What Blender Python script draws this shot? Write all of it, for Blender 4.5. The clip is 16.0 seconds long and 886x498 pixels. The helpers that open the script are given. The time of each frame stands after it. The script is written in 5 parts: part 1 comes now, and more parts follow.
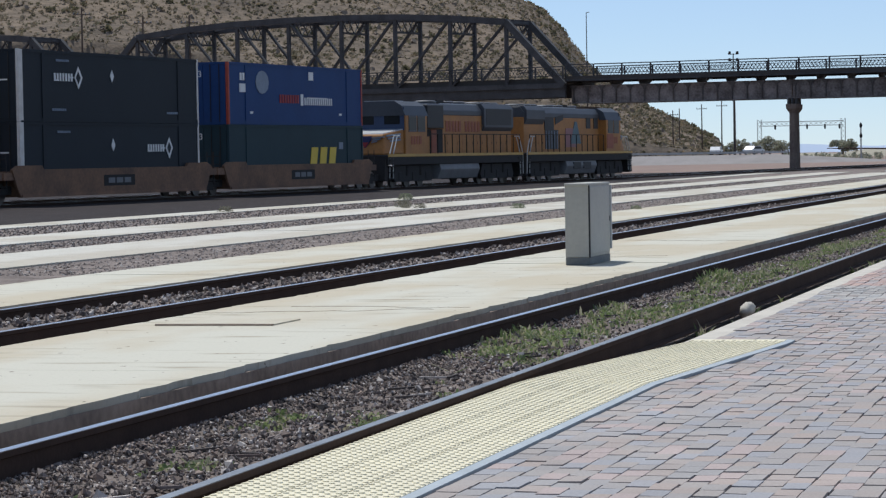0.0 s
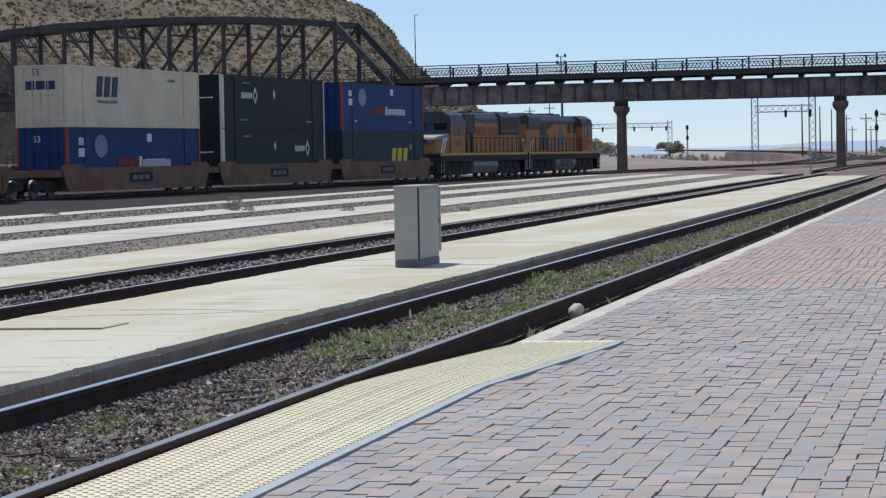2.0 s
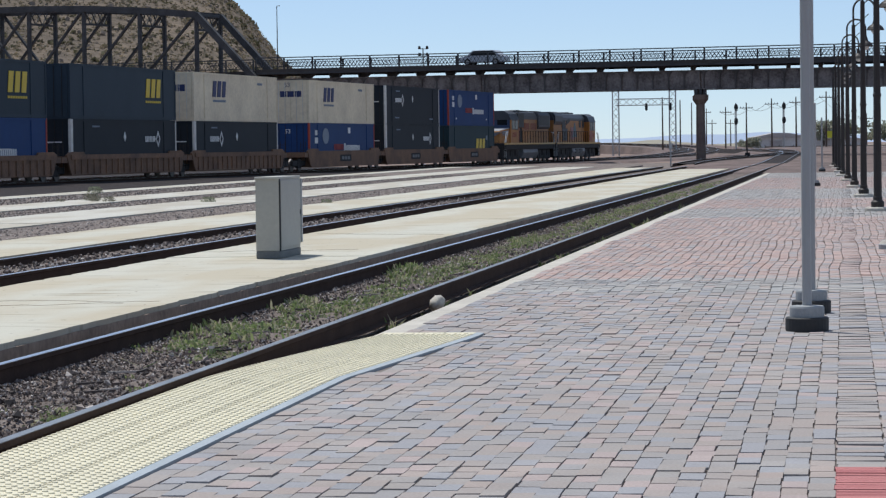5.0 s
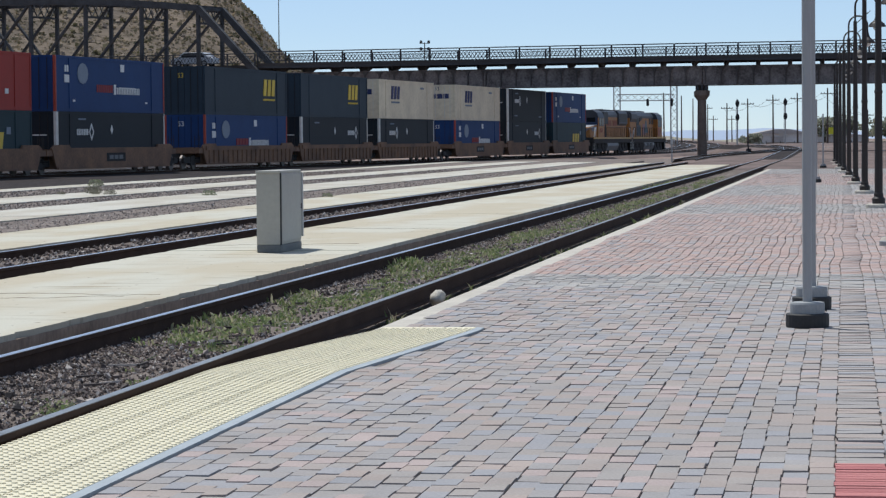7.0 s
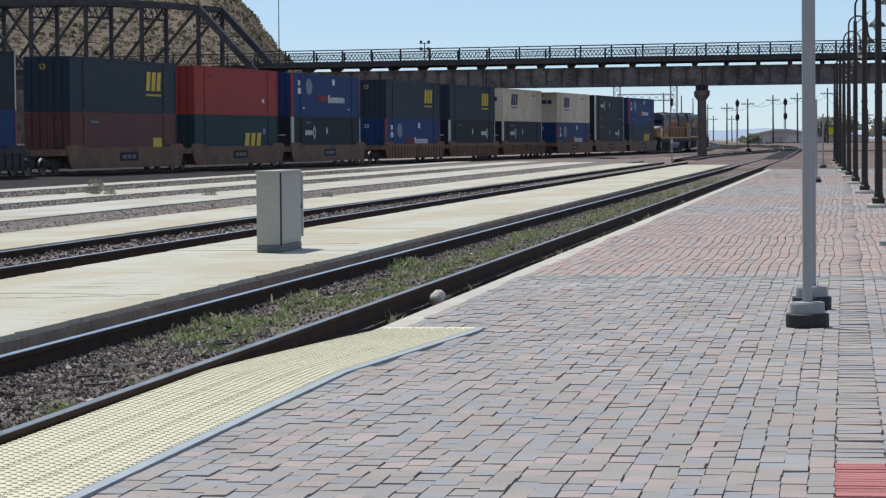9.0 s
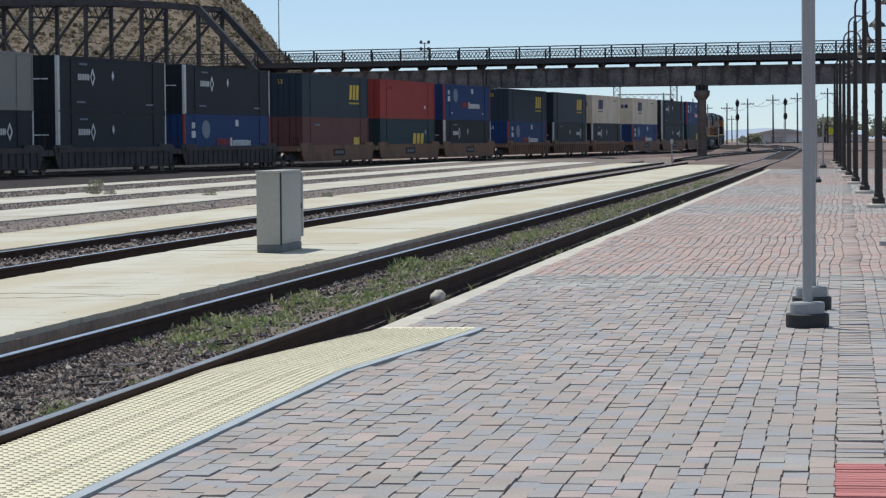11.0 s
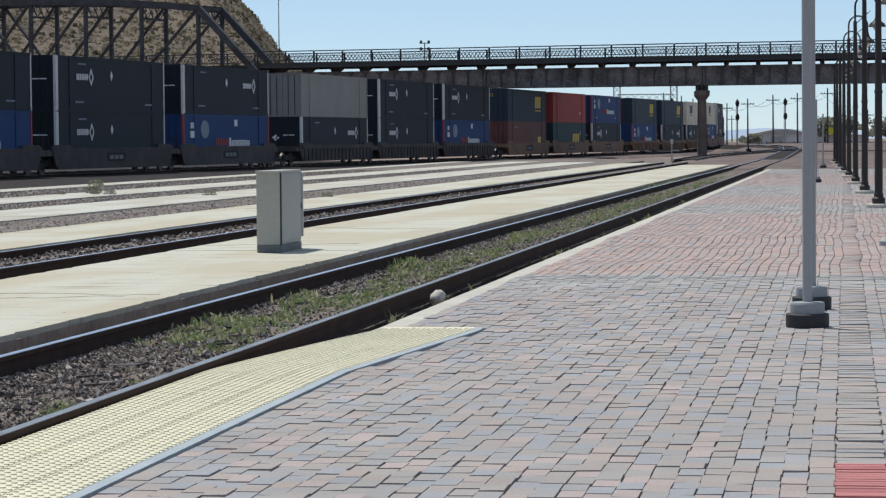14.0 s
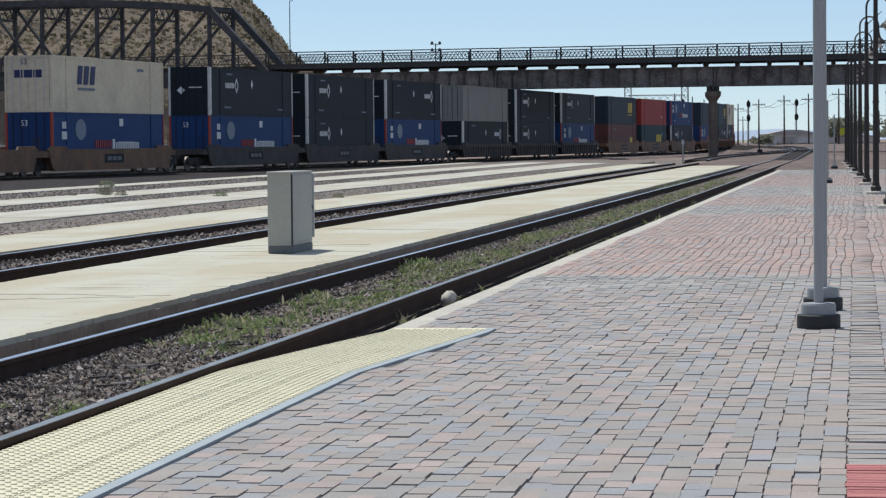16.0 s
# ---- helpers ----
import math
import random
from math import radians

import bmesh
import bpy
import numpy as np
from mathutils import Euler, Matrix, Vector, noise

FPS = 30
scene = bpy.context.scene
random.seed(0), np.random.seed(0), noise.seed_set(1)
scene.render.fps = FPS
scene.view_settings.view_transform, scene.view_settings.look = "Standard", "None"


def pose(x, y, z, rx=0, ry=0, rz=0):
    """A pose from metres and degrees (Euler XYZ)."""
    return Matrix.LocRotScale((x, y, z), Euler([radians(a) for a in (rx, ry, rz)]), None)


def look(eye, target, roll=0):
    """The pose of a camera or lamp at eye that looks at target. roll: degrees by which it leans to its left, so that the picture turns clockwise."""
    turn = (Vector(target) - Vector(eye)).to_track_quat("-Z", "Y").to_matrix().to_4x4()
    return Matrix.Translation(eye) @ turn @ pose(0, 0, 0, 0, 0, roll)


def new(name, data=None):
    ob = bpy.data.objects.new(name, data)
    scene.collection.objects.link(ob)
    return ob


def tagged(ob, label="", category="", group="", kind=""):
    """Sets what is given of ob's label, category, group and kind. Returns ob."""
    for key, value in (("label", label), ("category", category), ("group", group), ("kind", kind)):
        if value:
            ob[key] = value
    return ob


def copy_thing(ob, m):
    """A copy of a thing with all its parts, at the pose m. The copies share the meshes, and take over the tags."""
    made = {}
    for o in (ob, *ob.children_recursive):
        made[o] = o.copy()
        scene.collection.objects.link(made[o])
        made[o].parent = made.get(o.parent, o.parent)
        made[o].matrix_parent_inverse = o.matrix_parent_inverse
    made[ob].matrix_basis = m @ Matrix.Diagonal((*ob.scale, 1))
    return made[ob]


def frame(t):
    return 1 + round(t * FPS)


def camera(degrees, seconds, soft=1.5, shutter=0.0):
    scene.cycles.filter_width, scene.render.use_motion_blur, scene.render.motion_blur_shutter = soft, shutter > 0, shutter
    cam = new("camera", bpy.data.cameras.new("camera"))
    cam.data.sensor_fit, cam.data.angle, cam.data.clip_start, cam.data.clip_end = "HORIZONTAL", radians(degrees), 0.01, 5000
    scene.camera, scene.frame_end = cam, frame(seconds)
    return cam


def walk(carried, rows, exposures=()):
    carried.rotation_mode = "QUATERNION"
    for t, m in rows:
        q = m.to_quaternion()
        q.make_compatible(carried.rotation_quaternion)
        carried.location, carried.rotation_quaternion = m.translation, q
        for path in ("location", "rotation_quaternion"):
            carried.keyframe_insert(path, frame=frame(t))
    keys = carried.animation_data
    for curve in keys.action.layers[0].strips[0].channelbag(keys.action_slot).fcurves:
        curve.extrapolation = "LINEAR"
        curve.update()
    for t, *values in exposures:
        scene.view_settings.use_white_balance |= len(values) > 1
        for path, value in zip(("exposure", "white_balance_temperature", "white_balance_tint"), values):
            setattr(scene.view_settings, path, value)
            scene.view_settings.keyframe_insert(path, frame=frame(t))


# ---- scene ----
cam = camera(18.55, 16.0, soft=1.3)

EYE = (0.0, 0.0, 1.55)
# seconds, yaw, pitch, roll of the tripod head
HEAD = [(0.0, 6.50, -1.93, 1.0), (0.5, 5.531, -1.915, 1.0), (1.0, 4.607, -1.915, 1.02), (1.5, 3.584, -1.95, 1.04),
        (2.0, 2.892, -1.944, 1.07), (2.5, 2.381, -1.964, 1.1), (3.0, 1.671, -1.966, 1.1), (3.5, 1.13, -1.986, 1.07),
        (4.0, 0.415, -2.004, 1.08), (4.2, 0.05, -2.01, 1.07), (4.5, -0.02, -2.06, 0.97), (5.2, -0.02, -2.2, 0.68),
        (6.0, 0.02, -2.275, 0.51), (6.5, 0.018, -2.279, 0.5), (7.0, 0.0, -2.279, 0.5), (8.0, 0.0, -2.279, 0.5),
        (11.5, 0.0, -2.279, 0.5), (15.0, 0.0, -2.279, 0.5), (15.5, 0.004, -2.279, 0.5), (16.0, 0.232, -2.257, 0.526)]
walk(cam, [(t, pose(*EYE, 90 + p, r, y)) for t, y, p, r in HEAD], [(0.0, 0.05, 6080, 9), (4.0, 0.05, 6120, 9), (7.0, 0.06, 6150, 8), (9.0, 0.06, 6220, 7), (12.0, 0.06, 6280, 6), (16.0, 0.06, 6280, 6)])

# ---- light: high sun behind the train, clear sky ----
SUN_FROM = Vector((-0.31, 0.41, 1.02)).normalized()
world = bpy.data.worlds.new("clear_sky")
scene.world = world
world.use_nodes = True
wn = world.node_tree.nodes
sky = wn.new("ShaderNodeTexSky")
sky.sky_type = "NISHITA"
sky.sun_disc = False
sky.sun_elevation = math.asin(SUN_FROM.z)
sky.sun_rotation = math.atan2(SUN_FROM.x, SUN_FROM.y)
sky.air_density, sky.dust_density, sky.ozone_density = 0.85, 0.2, 3.6
sky.altitude = 2500
# thin even haze over the whole sky
haze = wn.new("ShaderNodeMix")
haze.data_type = "RGBA"
haze.inputs["Factor"].default_value = 0.3
haze.inputs[7].default_value = (6.0, 6.9, 8.6, 1)
world.node_tree.links.new(sky.outputs[0], haze.inputs[6])
world.node_tree.links.new(haze.outputs[2], wn["Background"].inputs[0])
wn["Background"].inputs[1].default_value = 0.1
sun_data = bpy.data.lights.new("sun", "SUN")
sun_data.energy, sun_data.angle, sun_data.color = 3.9, radians(0.53), (1.0, 0.95, 0.87)
sun = new("sun", sun_data)
sun.matrix_world = look(SUN_FROM * 60, (0, 0, 0))


# ---- materials ----
def mat(name, col, rough=0.8, metal=0.0, col2=None, scale=3.0, fine=40.0, bump=0.15, dist=0.01, amount=0.5, rand=0.0, spec=None, stretch=(1, 1, 1)):
    """A surface with stains at one scale, grain at a second, and fine relief."""
    m = bpy.data.materials.new(name)
    m.use_nodes = True
    nt = m.node_tree
    n, l = nt.nodes, nt.links
    b = n["Principled BSDF"]
    b.inputs["Roughness"].default_value, b.inputs["Metallic"].default_value = rough, metal
    if spec is None and rough >= 0.9:
        spec = 0.15
    if spec is not None:
        b.inputs["Specular IOR Level"].default_value = spec
    col2 = col2 or tuple(c * 0.65 for c in col)
    tc = n.new("ShaderNodeTexCoord")
    mp = n.new("ShaderNodeMapping")
    mp.inputs["Scale"].default_value = stretch
    l.new(tc.outputs["Object"], mp.inputs["Vector"])
    big, small = n.new("ShaderNodeTexNoise"), n.new("ShaderNodeTexNoise")
    for t, s, d in ((big, scale, 6), (small, fine, 4)):
        t.inputs["Scale"].default_value, t.inputs["Detail"].default_value = s, d
        l.new(mp.outputs[0], t.inputs["Vector"])
    add = n.new("ShaderNodeMix")
    add.inputs["Factor"].default_value = 0.4
    l.new(big.outputs["Fac"], add.inputs[2])
    l.new(small.outputs["Fac"], add.inputs[3])
    ramp = n.new("ShaderNodeValToRGB")
    ramp.color_ramp.elements[0].position, ramp.color_ramp.elements[1].position = 0.5 - 0.22 / max(amount, .1) * .5, 0.5 + 0.22 / max(amount, .1) * .5
    ramp.color_ramp.elements[0].color, ramp.color_ramp.elements[1].color = (*col2, 1), (*col, 1)
    l.new(add.outputs[0], ramp.inputs[0])
    out = ramp.outputs[0]
    if rand:
        info = n.new("ShaderNodeObjectInfo")
        hsv = n.new("ShaderNodeHueSaturation")
        mr = n.new("ShaderNodeMapRange")
        mr.inputs["To Min"].default_value, mr.inputs["To Max"].default_value = 1 - rand, 1 + rand
        l.new(info.outputs["Random"], mr.inputs["Value"])
        l.new(mr.outputs[0], hsv.inputs["Value"])
        l.new(out, hsv.inputs["Color"])
        out = hsv.outputs[0]
    l.new(out, b.inputs["Base Color"])
    if bump:
        bp = n.new("ShaderNodeBump")
        bp.inputs["Strength"].default_value, bp.inputs["Distance"].default_value = bump, dist
        l.new(small.outputs["Fac"], bp.inputs["Height"])
        l.new(bp.outputs[0], b.inputs["Normal"])
    return m


def picks(name, cols, island=True, rough=0.85, fine=60.0, bump=0.25, dist=0.004, thin=False):
    """A material whose pieces take one of several colours by chance."""
    m = bpy.data.materials.new(name)
    m.use_nodes = True
    n, l = m.node_tree.nodes, m.node_tree.links
    b = n["Principled BSDF"]
    b.inputs["Roughness"].default_value = rough
    if island:
        src = n.new("ShaderNodeNewGeometry").outputs["Random Per Island"]
    else:
        src = n.new("ShaderNodeObjectInfo").outputs["Random"]
    ramp = n.new("ShaderNodeValToRGB")
    ramp.color_ramp.interpolation = "CONSTANT"
    el = ramp.color_ramp.elements
    while len(el) < len(cols):
        el.new(0.5)
    for i, c in enumerate(cols):
        el[i].position, el[i].color = i / len(cols), (*c, 1)
    l.new(src, ramp.inputs[0])
    tc, ns = n.new("ShaderNodeTexCoord"), n.new("ShaderNodeTexNoise")
    ns.inputs["Scale"].default_value, ns.inputs["Detail"].default_value = fine, 5
    l.new(tc.outputs["Object"], ns.inputs["Vector"])
    ng = n.new("ShaderNodeTexNoise")
    ng.inputs["Scale"].default_value, ng.inputs["Detail"].default_value = 1.2, 4
    l.new(tc.outputs["Object"], ng.inputs["Vector"])
    mx = n.new("ShaderNodeMix")
    mx.data_type, mx.blend_type = "RGBA", "MULTIPLY"
    mx.inputs["Factor"].default_value = 0.5
    mm = n.new("ShaderNodeMix")
    mm.inputs["Factor"].default_value = 0.5
    l.new(ns.outputs["Fac"], mm.inputs[2])
    l.new(ng.outputs["Fac"], mm.inputs[3])
    mr = n.new("ShaderNodeMapRange")
    mr.inputs["From Min"].default_value, mr.inputs["From Max"].default_value, mr.inputs["To Min"].default_value, mr.inputs["To Max"].default_value = 0.3, 0.7, 0.45, 1.3
    l.new(mm.outputs[0], mr.inputs["Value"])
    l.new(ramp.outputs[0], mx.inputs[6])
    l.new(mr.outputs[0], mx.inputs[7])
    l.new(mx.outputs[2], b.inputs["Base Color"])
    bp = n.new("ShaderNodeBump")
    bp.inputs["Strength"].default_value, bp.inputs["Distance"].default_value = bump, dist
    l.new(ns.outputs["Fac"], bp.inputs["Height"])
    l.new(bp.outputs[0], b.inputs["Normal"])
    if thin:
        # blades let light through
        tr, ms = n.new("ShaderNodeBsdfTranslucent"), n.new("ShaderNodeMixShader")
        l.new(mx.outputs[2], tr.inputs["Color"])
        ms.inputs[0].default_value = 0.45
        l.new(b.outputs[0], ms.inputs[1])
        l.new(tr.outputs[0], ms.inputs[2])
        l.new(ms.outputs[0], n["Material Output"].inputs["Surface"])
    return m


M = dict(
    ballast=mat("ballast", (0.25, 0.21, 0.185), 0.95, col2=(0.115, 0.096, 0.086), scale=1.6, fine=14, bump=0.9, dist=0.04, amount=0.9),
    # dark cinder stone, its colour also holding shade by train and rails
    cinder=mat("shade_darkened_cinder", (0.045, 0.037, 0.036), 0.95, col2=(0.022, 0.019, 0.019), scale=1.2, fine=12, bump=0.9, dist=0.04, amount=0.9),
    desert=mat("red_dirt", (0.27, 0.20, 0.165), 0.95, col2=(0.18, 0.135, 0.115), scale=0.12, fine=2.2, bump=0.5, dist=0.05, amount=0.7),
    dirt=mat("dark_red_dirt", (0.20, 0.15, 0.132), 0.95, col2=(0.105, 0.082, 0.075), scale=0.35, fine=4, bump=0.8, dist=0.05, amount=1.0, stretch=(1, .3, 1)),
    hill=mat("dry_hillside", (0.19, 0.148, 0.108), 0.95, col2=(0.085, 0.07, 0.056), scale=0.06, fine=0.9, bump=0.9, dist=0.6, amount=0.9),
    tussock=picks("dry_tussock", [(0.20, 0.168, 0.12), (0.23, 0.187, 0.13), (0.165, 0.142, 0.10), (0.27, 0.215, 0.14), (0.155, 0.145, 0.095)], True, 0.9, 10, 0.1, thin=True),
    rock=mat("bare_rock", (0.27, 0.215, 0.165), 0.95, col2=(0.16, 0.13, 0.105), scale=0.3, fine=3, bump=0.8, dist=0.2),
    side=mat("old_concrete_face", (0.37, 0.295, 0.23), 0.9, col2=(0.19, 0.15, 0.118), scale=1.1, fine=12, bump=0.5, dist=0.02, amount=0.8),
    curb=mat("curb_concrete", (0.56, 0.52, 0.445), 0.85, col2=(0.37, 0.34, 0.29), scale=2, fine=25, bump=0.3, dist=0.008),
    tactile=mat("cream_tactile", (0.72, 0.66, 0.47), 0.7, col2=(0.60, 0.55, 0.40), scale=1.5, fine=20, bump=0.1, dist=0.004),
    joint=mat("sand_joint", (0.25, 0.22, 0.20), 0.95, col2=(0.13, 0.115, 0.108), scale=3, fine=40, bump=0.4),
    slate=mat("blue_grey_edging", (0.37, 0.41, 0.435), 0.8, col2=(0.29, 0.325, 0.345), scale=4, fine=40, bump=0.2, dist=0.004),
    rail_side=mat("rusty_rail", (0.078, 0.050, 0.038), 0.9, col2=(0.044, 0.030, 0.024), scale=3, fine=40, bump=0.3, spec=0.08),
    rail_top=mat("polished_rail_head", (0.62, 0.66, 0.72), 0.28, 1.0, col2=(0.5, 0.54, 0.6), scale=4, fine=60, bump=0.02),
    rail_dull=mat("dull_rail_head", (0.27, 0.29, 0.31), 0.45, 0.6, col2=(0.13, 0.135, 0.14), scale=3, fine=40, bump=0.1),
    tie=mat("weathered_tie", (0.12, 0.095, 0.078), 0.95, col2=(0.05, 0.04, 0.035), scale=4, fine=30, bump=0.6, dist=0.01),
    steel=mat("weathered_bridge_steel", (0.062, 0.063, 0.066), 0.75, col2=(0.03, 0.03, 0.031), scale=0.9, fine=9, bump=0.2, amount=0.8),
    rib=mat("dark_girder_rib", (0.13, 0.12, 0.115), 0.8, col2=(0.06, 0.054, 0.052), scale=0.9, fine=6),
    girder=mat("stained_girder", (0.26, 0.235, 0.225), 0.8, col2=(0.09, 0.078, 0.074), scale=0.9, fine=5, bump=0.2, amount=0.9),
    deck=mat("bridge_deck", (0.06, 0.055, 0.05), 0.85, col2=(0.035, 0.032, 0.03), scale=0.8, fine=6),
    pier=mat("pier_concrete", (0.24, 0.19, 0.155), 0.9, col2=(0.13, 0.10, 0.085), scale=0.8, fine=7, bump=0.3, dist=0.02, amount=0.7),
    grey_pole=mat("galvanised_pole", (0.38, 0.38, 0.375), 0.55, 0.1, col2=(0.30, 0.30, 0.295), scale=2, fine=30, bump=0.05, stretch=(1, 1, .15)),
    base_grey=mat("painted_base", (0.34, 0.35, 0.35), 0.7, col2=(0.25, 0.26, 0.26), scale=5, fine=40),
    base_black=mat("black_base", (0.03, 0.03, 0.03), 0.7, col2=(0.018, 0.018, 0.018), scale=5, fine=40),
    iron=mat("brown_black_iron", (0.030, 0.022, 0.018), 0.6, col2=(0.018, 0.014, 0.012), scale=3, fine=30, bump=0.1),
    cabinet=mat("grey_cabinet_paint", (0.46, 0.445, 0.385), 0.55, col2=(0.36, 0.345, 0.30), scale=1.4, fine=20, bump=0.06, dist=0.004),
    cabinet_base=mat("cabinet_plinth", (0.20, 0.21, 0.20), 0.8, col2=(0.12, 0.125, 0.12), scale=4, fine=30),
    seam=mat("dark_seam", (0.03, 0.03, 0.03), 0.8),
    wood=mat("utility_pole_wood", (0.13, 0.095, 0.075), 0.9, col2=(0.07, 0.055, 0.045), scale=2, fine=20, stretch=(1, 1, .1)),
    wire=mat("wire", (0.05, 0.05, 0.05), 0.7),
    black=mat("black_signal", (0.015, 0.015, 0.016), 0.6),
    navy=mat("dark_slate_container", (0.0145, 0.0205, 0.0275), 0.65, col2=(0.0105, 0.0155, 0.021), scale=0.5, fine=6, bump=0.06, amount=0.5, rand=0.12, spec=0.25),
    blue=mat("blue_container", (0.014, 0.05, 0.16), 0.65, col2=(0.011, 0.037, 0.12), scale=0.5, fine=6, bump=0.06, rand=0.12, spec=0.25),
    slategrey=mat("blue_grey_container", (0.032, 0.048, 0.065), 0.65, col2=(0.022, 0.036, 0.05), scale=0.5, fine=6, bump=0.06, rand=0.1, spec=0.25),
    teal=mat("dark_teal_container", (0.02, 0.045, 0.055), 0.65, col2=(0.015, 0.034, 0.042), scale=0.5, fine=6, bump=0.06, spec=0.25),
    white=mat("off_white_container", (0.74, 0.63, 0.45), 0.6, col2=(0.54, 0.45, 0.32), scale=0.45, fine=5, bump=0.06, amount=0.8),
    red=mat("red_container", (0.36, 0.045, 0.035), 0.65, col2=(0.27, 0.04, 0.03), scale=0.5, fine=6, bump=0.06, spec=0.25),
    maroon=mat("faded_maroon_container", (0.16, 0.06, 0.05), 0.65, col2=(0.11, 0.045, 0.04), scale=0.5, fine=6, bump=0.06, spec=0.25),
    grey=mat("grey_container", (0.25, 0.245, 0.22), 0.6, col2=(0.19, 0.18, 0.16), scale=0.5, fine=6, bump=0.06),
    frame_red=mat("red_frame_paint", (0.42, 0.06, 0.03), 0.6),
    frame_white=mat("white_frame_paint", (0.72, 0.70, 0.66), 0.6, col2=(0.5, 0.47, 0.42), scale=3, fine=20),
    mark_white=mat("white_marking", (0.75, 0.75, 0.74), 0.6, col2=(0.62, 0.62, 0.6)),
    mark_yellow=mat("yellow_marking", (0.70, 0.50, 0.05), 0.6, col2=(0.6, 0.42, 0.04)),
    mark_red=mat("red_marking", (0.33, 0.03, 0.035), 0.6),
    mark_blue=mat("dark_blue_marking", (0.02, 0.03, 0.12), 0.6),
    mark_grey=mat("grey_marking", (0.22, 0.27, 0.34), 0.6),
    well_tan=mat("rusty_tan_wellcar", (0.24, 0.128, 0.07), 0.8, col2=(0.11, 0.065, 0.043), scale=0.7, fine=7, bump=0.15, amount=0.8, rand=0.1),
    well_dark=mat("dirty_dark_wellcar", (0.075, 0.06, 0.052), 0.8, col2=(0.034, 0.03, 0.028), scale=0.8, fine=7, bump=0.15, amount=0.9, rand=0.1),
    running=mat("grimy_running_gear", (0.028, 0.024, 0.022), 0.85, col2=(0.015, 0.014, 0.013), scale=3, fine=20),
    wheel=mat("steel_wheel", (0.16, 0.14, 0.13), 0.5, 0.7),
    loco_yellow=mat("armour_yellow", (0.42, 0.178, 0.034), 0.6, col2=(0.25, 0.11, 0.028), scale=0.8, fine=8, bump=0.05, amount=0.6),
    sill_yellow=mat("sill_yellow", (0.52, 0.31, 0.05), 0.5, col2=(0.38, 0.22, 0.04), scale=1.5, fine=12),
    tank_grey=mat("tank_grey", (0.19, 0.195, 0.20), 0.6, col2=(0.11, 0.11, 0.115), scale=1.2, fine=10),
    front_shade=mat("shaded_cab_front", (0.03, 0.055, 0.12), 0.5, col2=(0.025, 0.04, 0.085), scale=1.2, fine=10, bump=0),
    panel_rose=mat("rose_panel", (0.30, 0.13, 0.13), 0.6, col2=(0.22, 0.11, 0.12), scale=3, fine=12),
    panel_teal=mat("teal_panel", (0.09, 0.16, 0.17), 0.6, col2=(0.07, 0.11, 0.14), scale=3, fine=12),
    loco_grey=mat("loco_grey", (0.052, 0.058, 0.07), 0.55, col2=(0.034, 0.038, 0.045), scale=0.8, fine=8),
    glass=mat("dark_window", (0.01, 0.012, 0.014), 0.3, bump=0, spec=0.2),
    # pale grey for sunlit highlights on the locomotives' tops
    loco_highlight=mat("loco_painted_highlight", (0.40, 0.41, 0.42), 0.5, col2=(0.3, 0.31, 0.32)),
    lettering=mat("red_lettering", (0.30, 0.075, 0.03), 0.6),
    handrail=mat("white_handrail", (0.6, 0.6, 0.58), 0.5),
    leaf=picks("scrub_leaf", [(0.22, 0.25, 0.16), (0.27, 0.29, 0.19), (0.18, 0.21, 0.13), (0.31, 0.31, 0.22)], True, 0.8, 20, 0.1, thin=True),
    scrub=picks("hill_scrub", [(0.12, 0.11, 0.06), (0.15, 0.135, 0.08), (0.10, 0.095, 0.055), (0.20, 0.165, 0.105)], True, 0.9, 20, 0.1, thin=True),
    # far leaves are coloured paler to carry the haze of distance
    far_leaf=picks("haze_paled_far_leaf", [(0.30, 0.31, 0.23), (0.34, 0.34, 0.26), (0.27, 0.29, 0.21), (0.38, 0.36, 0.28)], True, 0.9, 20, 0.1, thin=True),
    grass=picks("weed_grass", [(0.21, 0.275, 0.105), (0.29, 0.335, 0.145), (0.40, 0.385, 0.23), (0.18, 0.24, 0.09), (0.47, 0.44, 0.30)], True, 0.7, 20, 0.1, thin=True),
    dry=picks("dry_brush", [(0.20, 0.195, 0.145), (0.15, 0.15, 0.105), (0.26, 0.24, 0.18)], True, 0.9, 20, 0.1, thin=True),
    stones=picks("loose_stones", [(0.22, 0.183, 0.16), (0.15, 0.125, 0.11), (0.29, 0.25, 0.22), (0.19, 0.15, 0.13), (0.40, 0.36, 0.325), (0.115, 0.097, 0.086)], True, 0.9, 50, 0.4),
    # scrub of the low ridge, its tan paled in place of haze
    hazy_scrub=mat("haze_paled_scrubland", (0.34, 0.31, 0.24), 1.0, col2=(0.24, 0.225, 0.18), scale=0.05, fine=0.5, bump=0),
    rubble=picks("dark_rubble", [(0.18, 0.145, 0.13), (0.105, 0.085, 0.077), (0.30, 0.25, 0.22), (0.14, 0.105, 0.09), (0.50, 0.45, 0.41), (0.06, 0.05, 0.046), (0.25, 0.19, 0.155), (0.08, 0.065, 0.058)], True, 0.9, 50, 0.4),
    fill=mat("dark_track_fill", (0.215, 0.178, 0.155), 0.95, col2=(0.095, 0.079, 0.069), scale=2.2, fine=30, bump=0.8, dist=0.02, amount=0.9),
    # distance haze is put into the mountains' pale blue base colour
    far_blue=mat("haze_painted_mountain", (0.50, 0.58, 0.70), 1.0, col2=(0.46, 0.54, 0.66), scale=0.004, fine=0.03, bump=0),
    # wall and roof colours of the far buildings are lightened as haze
    far_wall=mat("haze_paled_wall", (0.66, 0.65, 0.63), 0.9, scale=0.2, fine=2, bump=0),
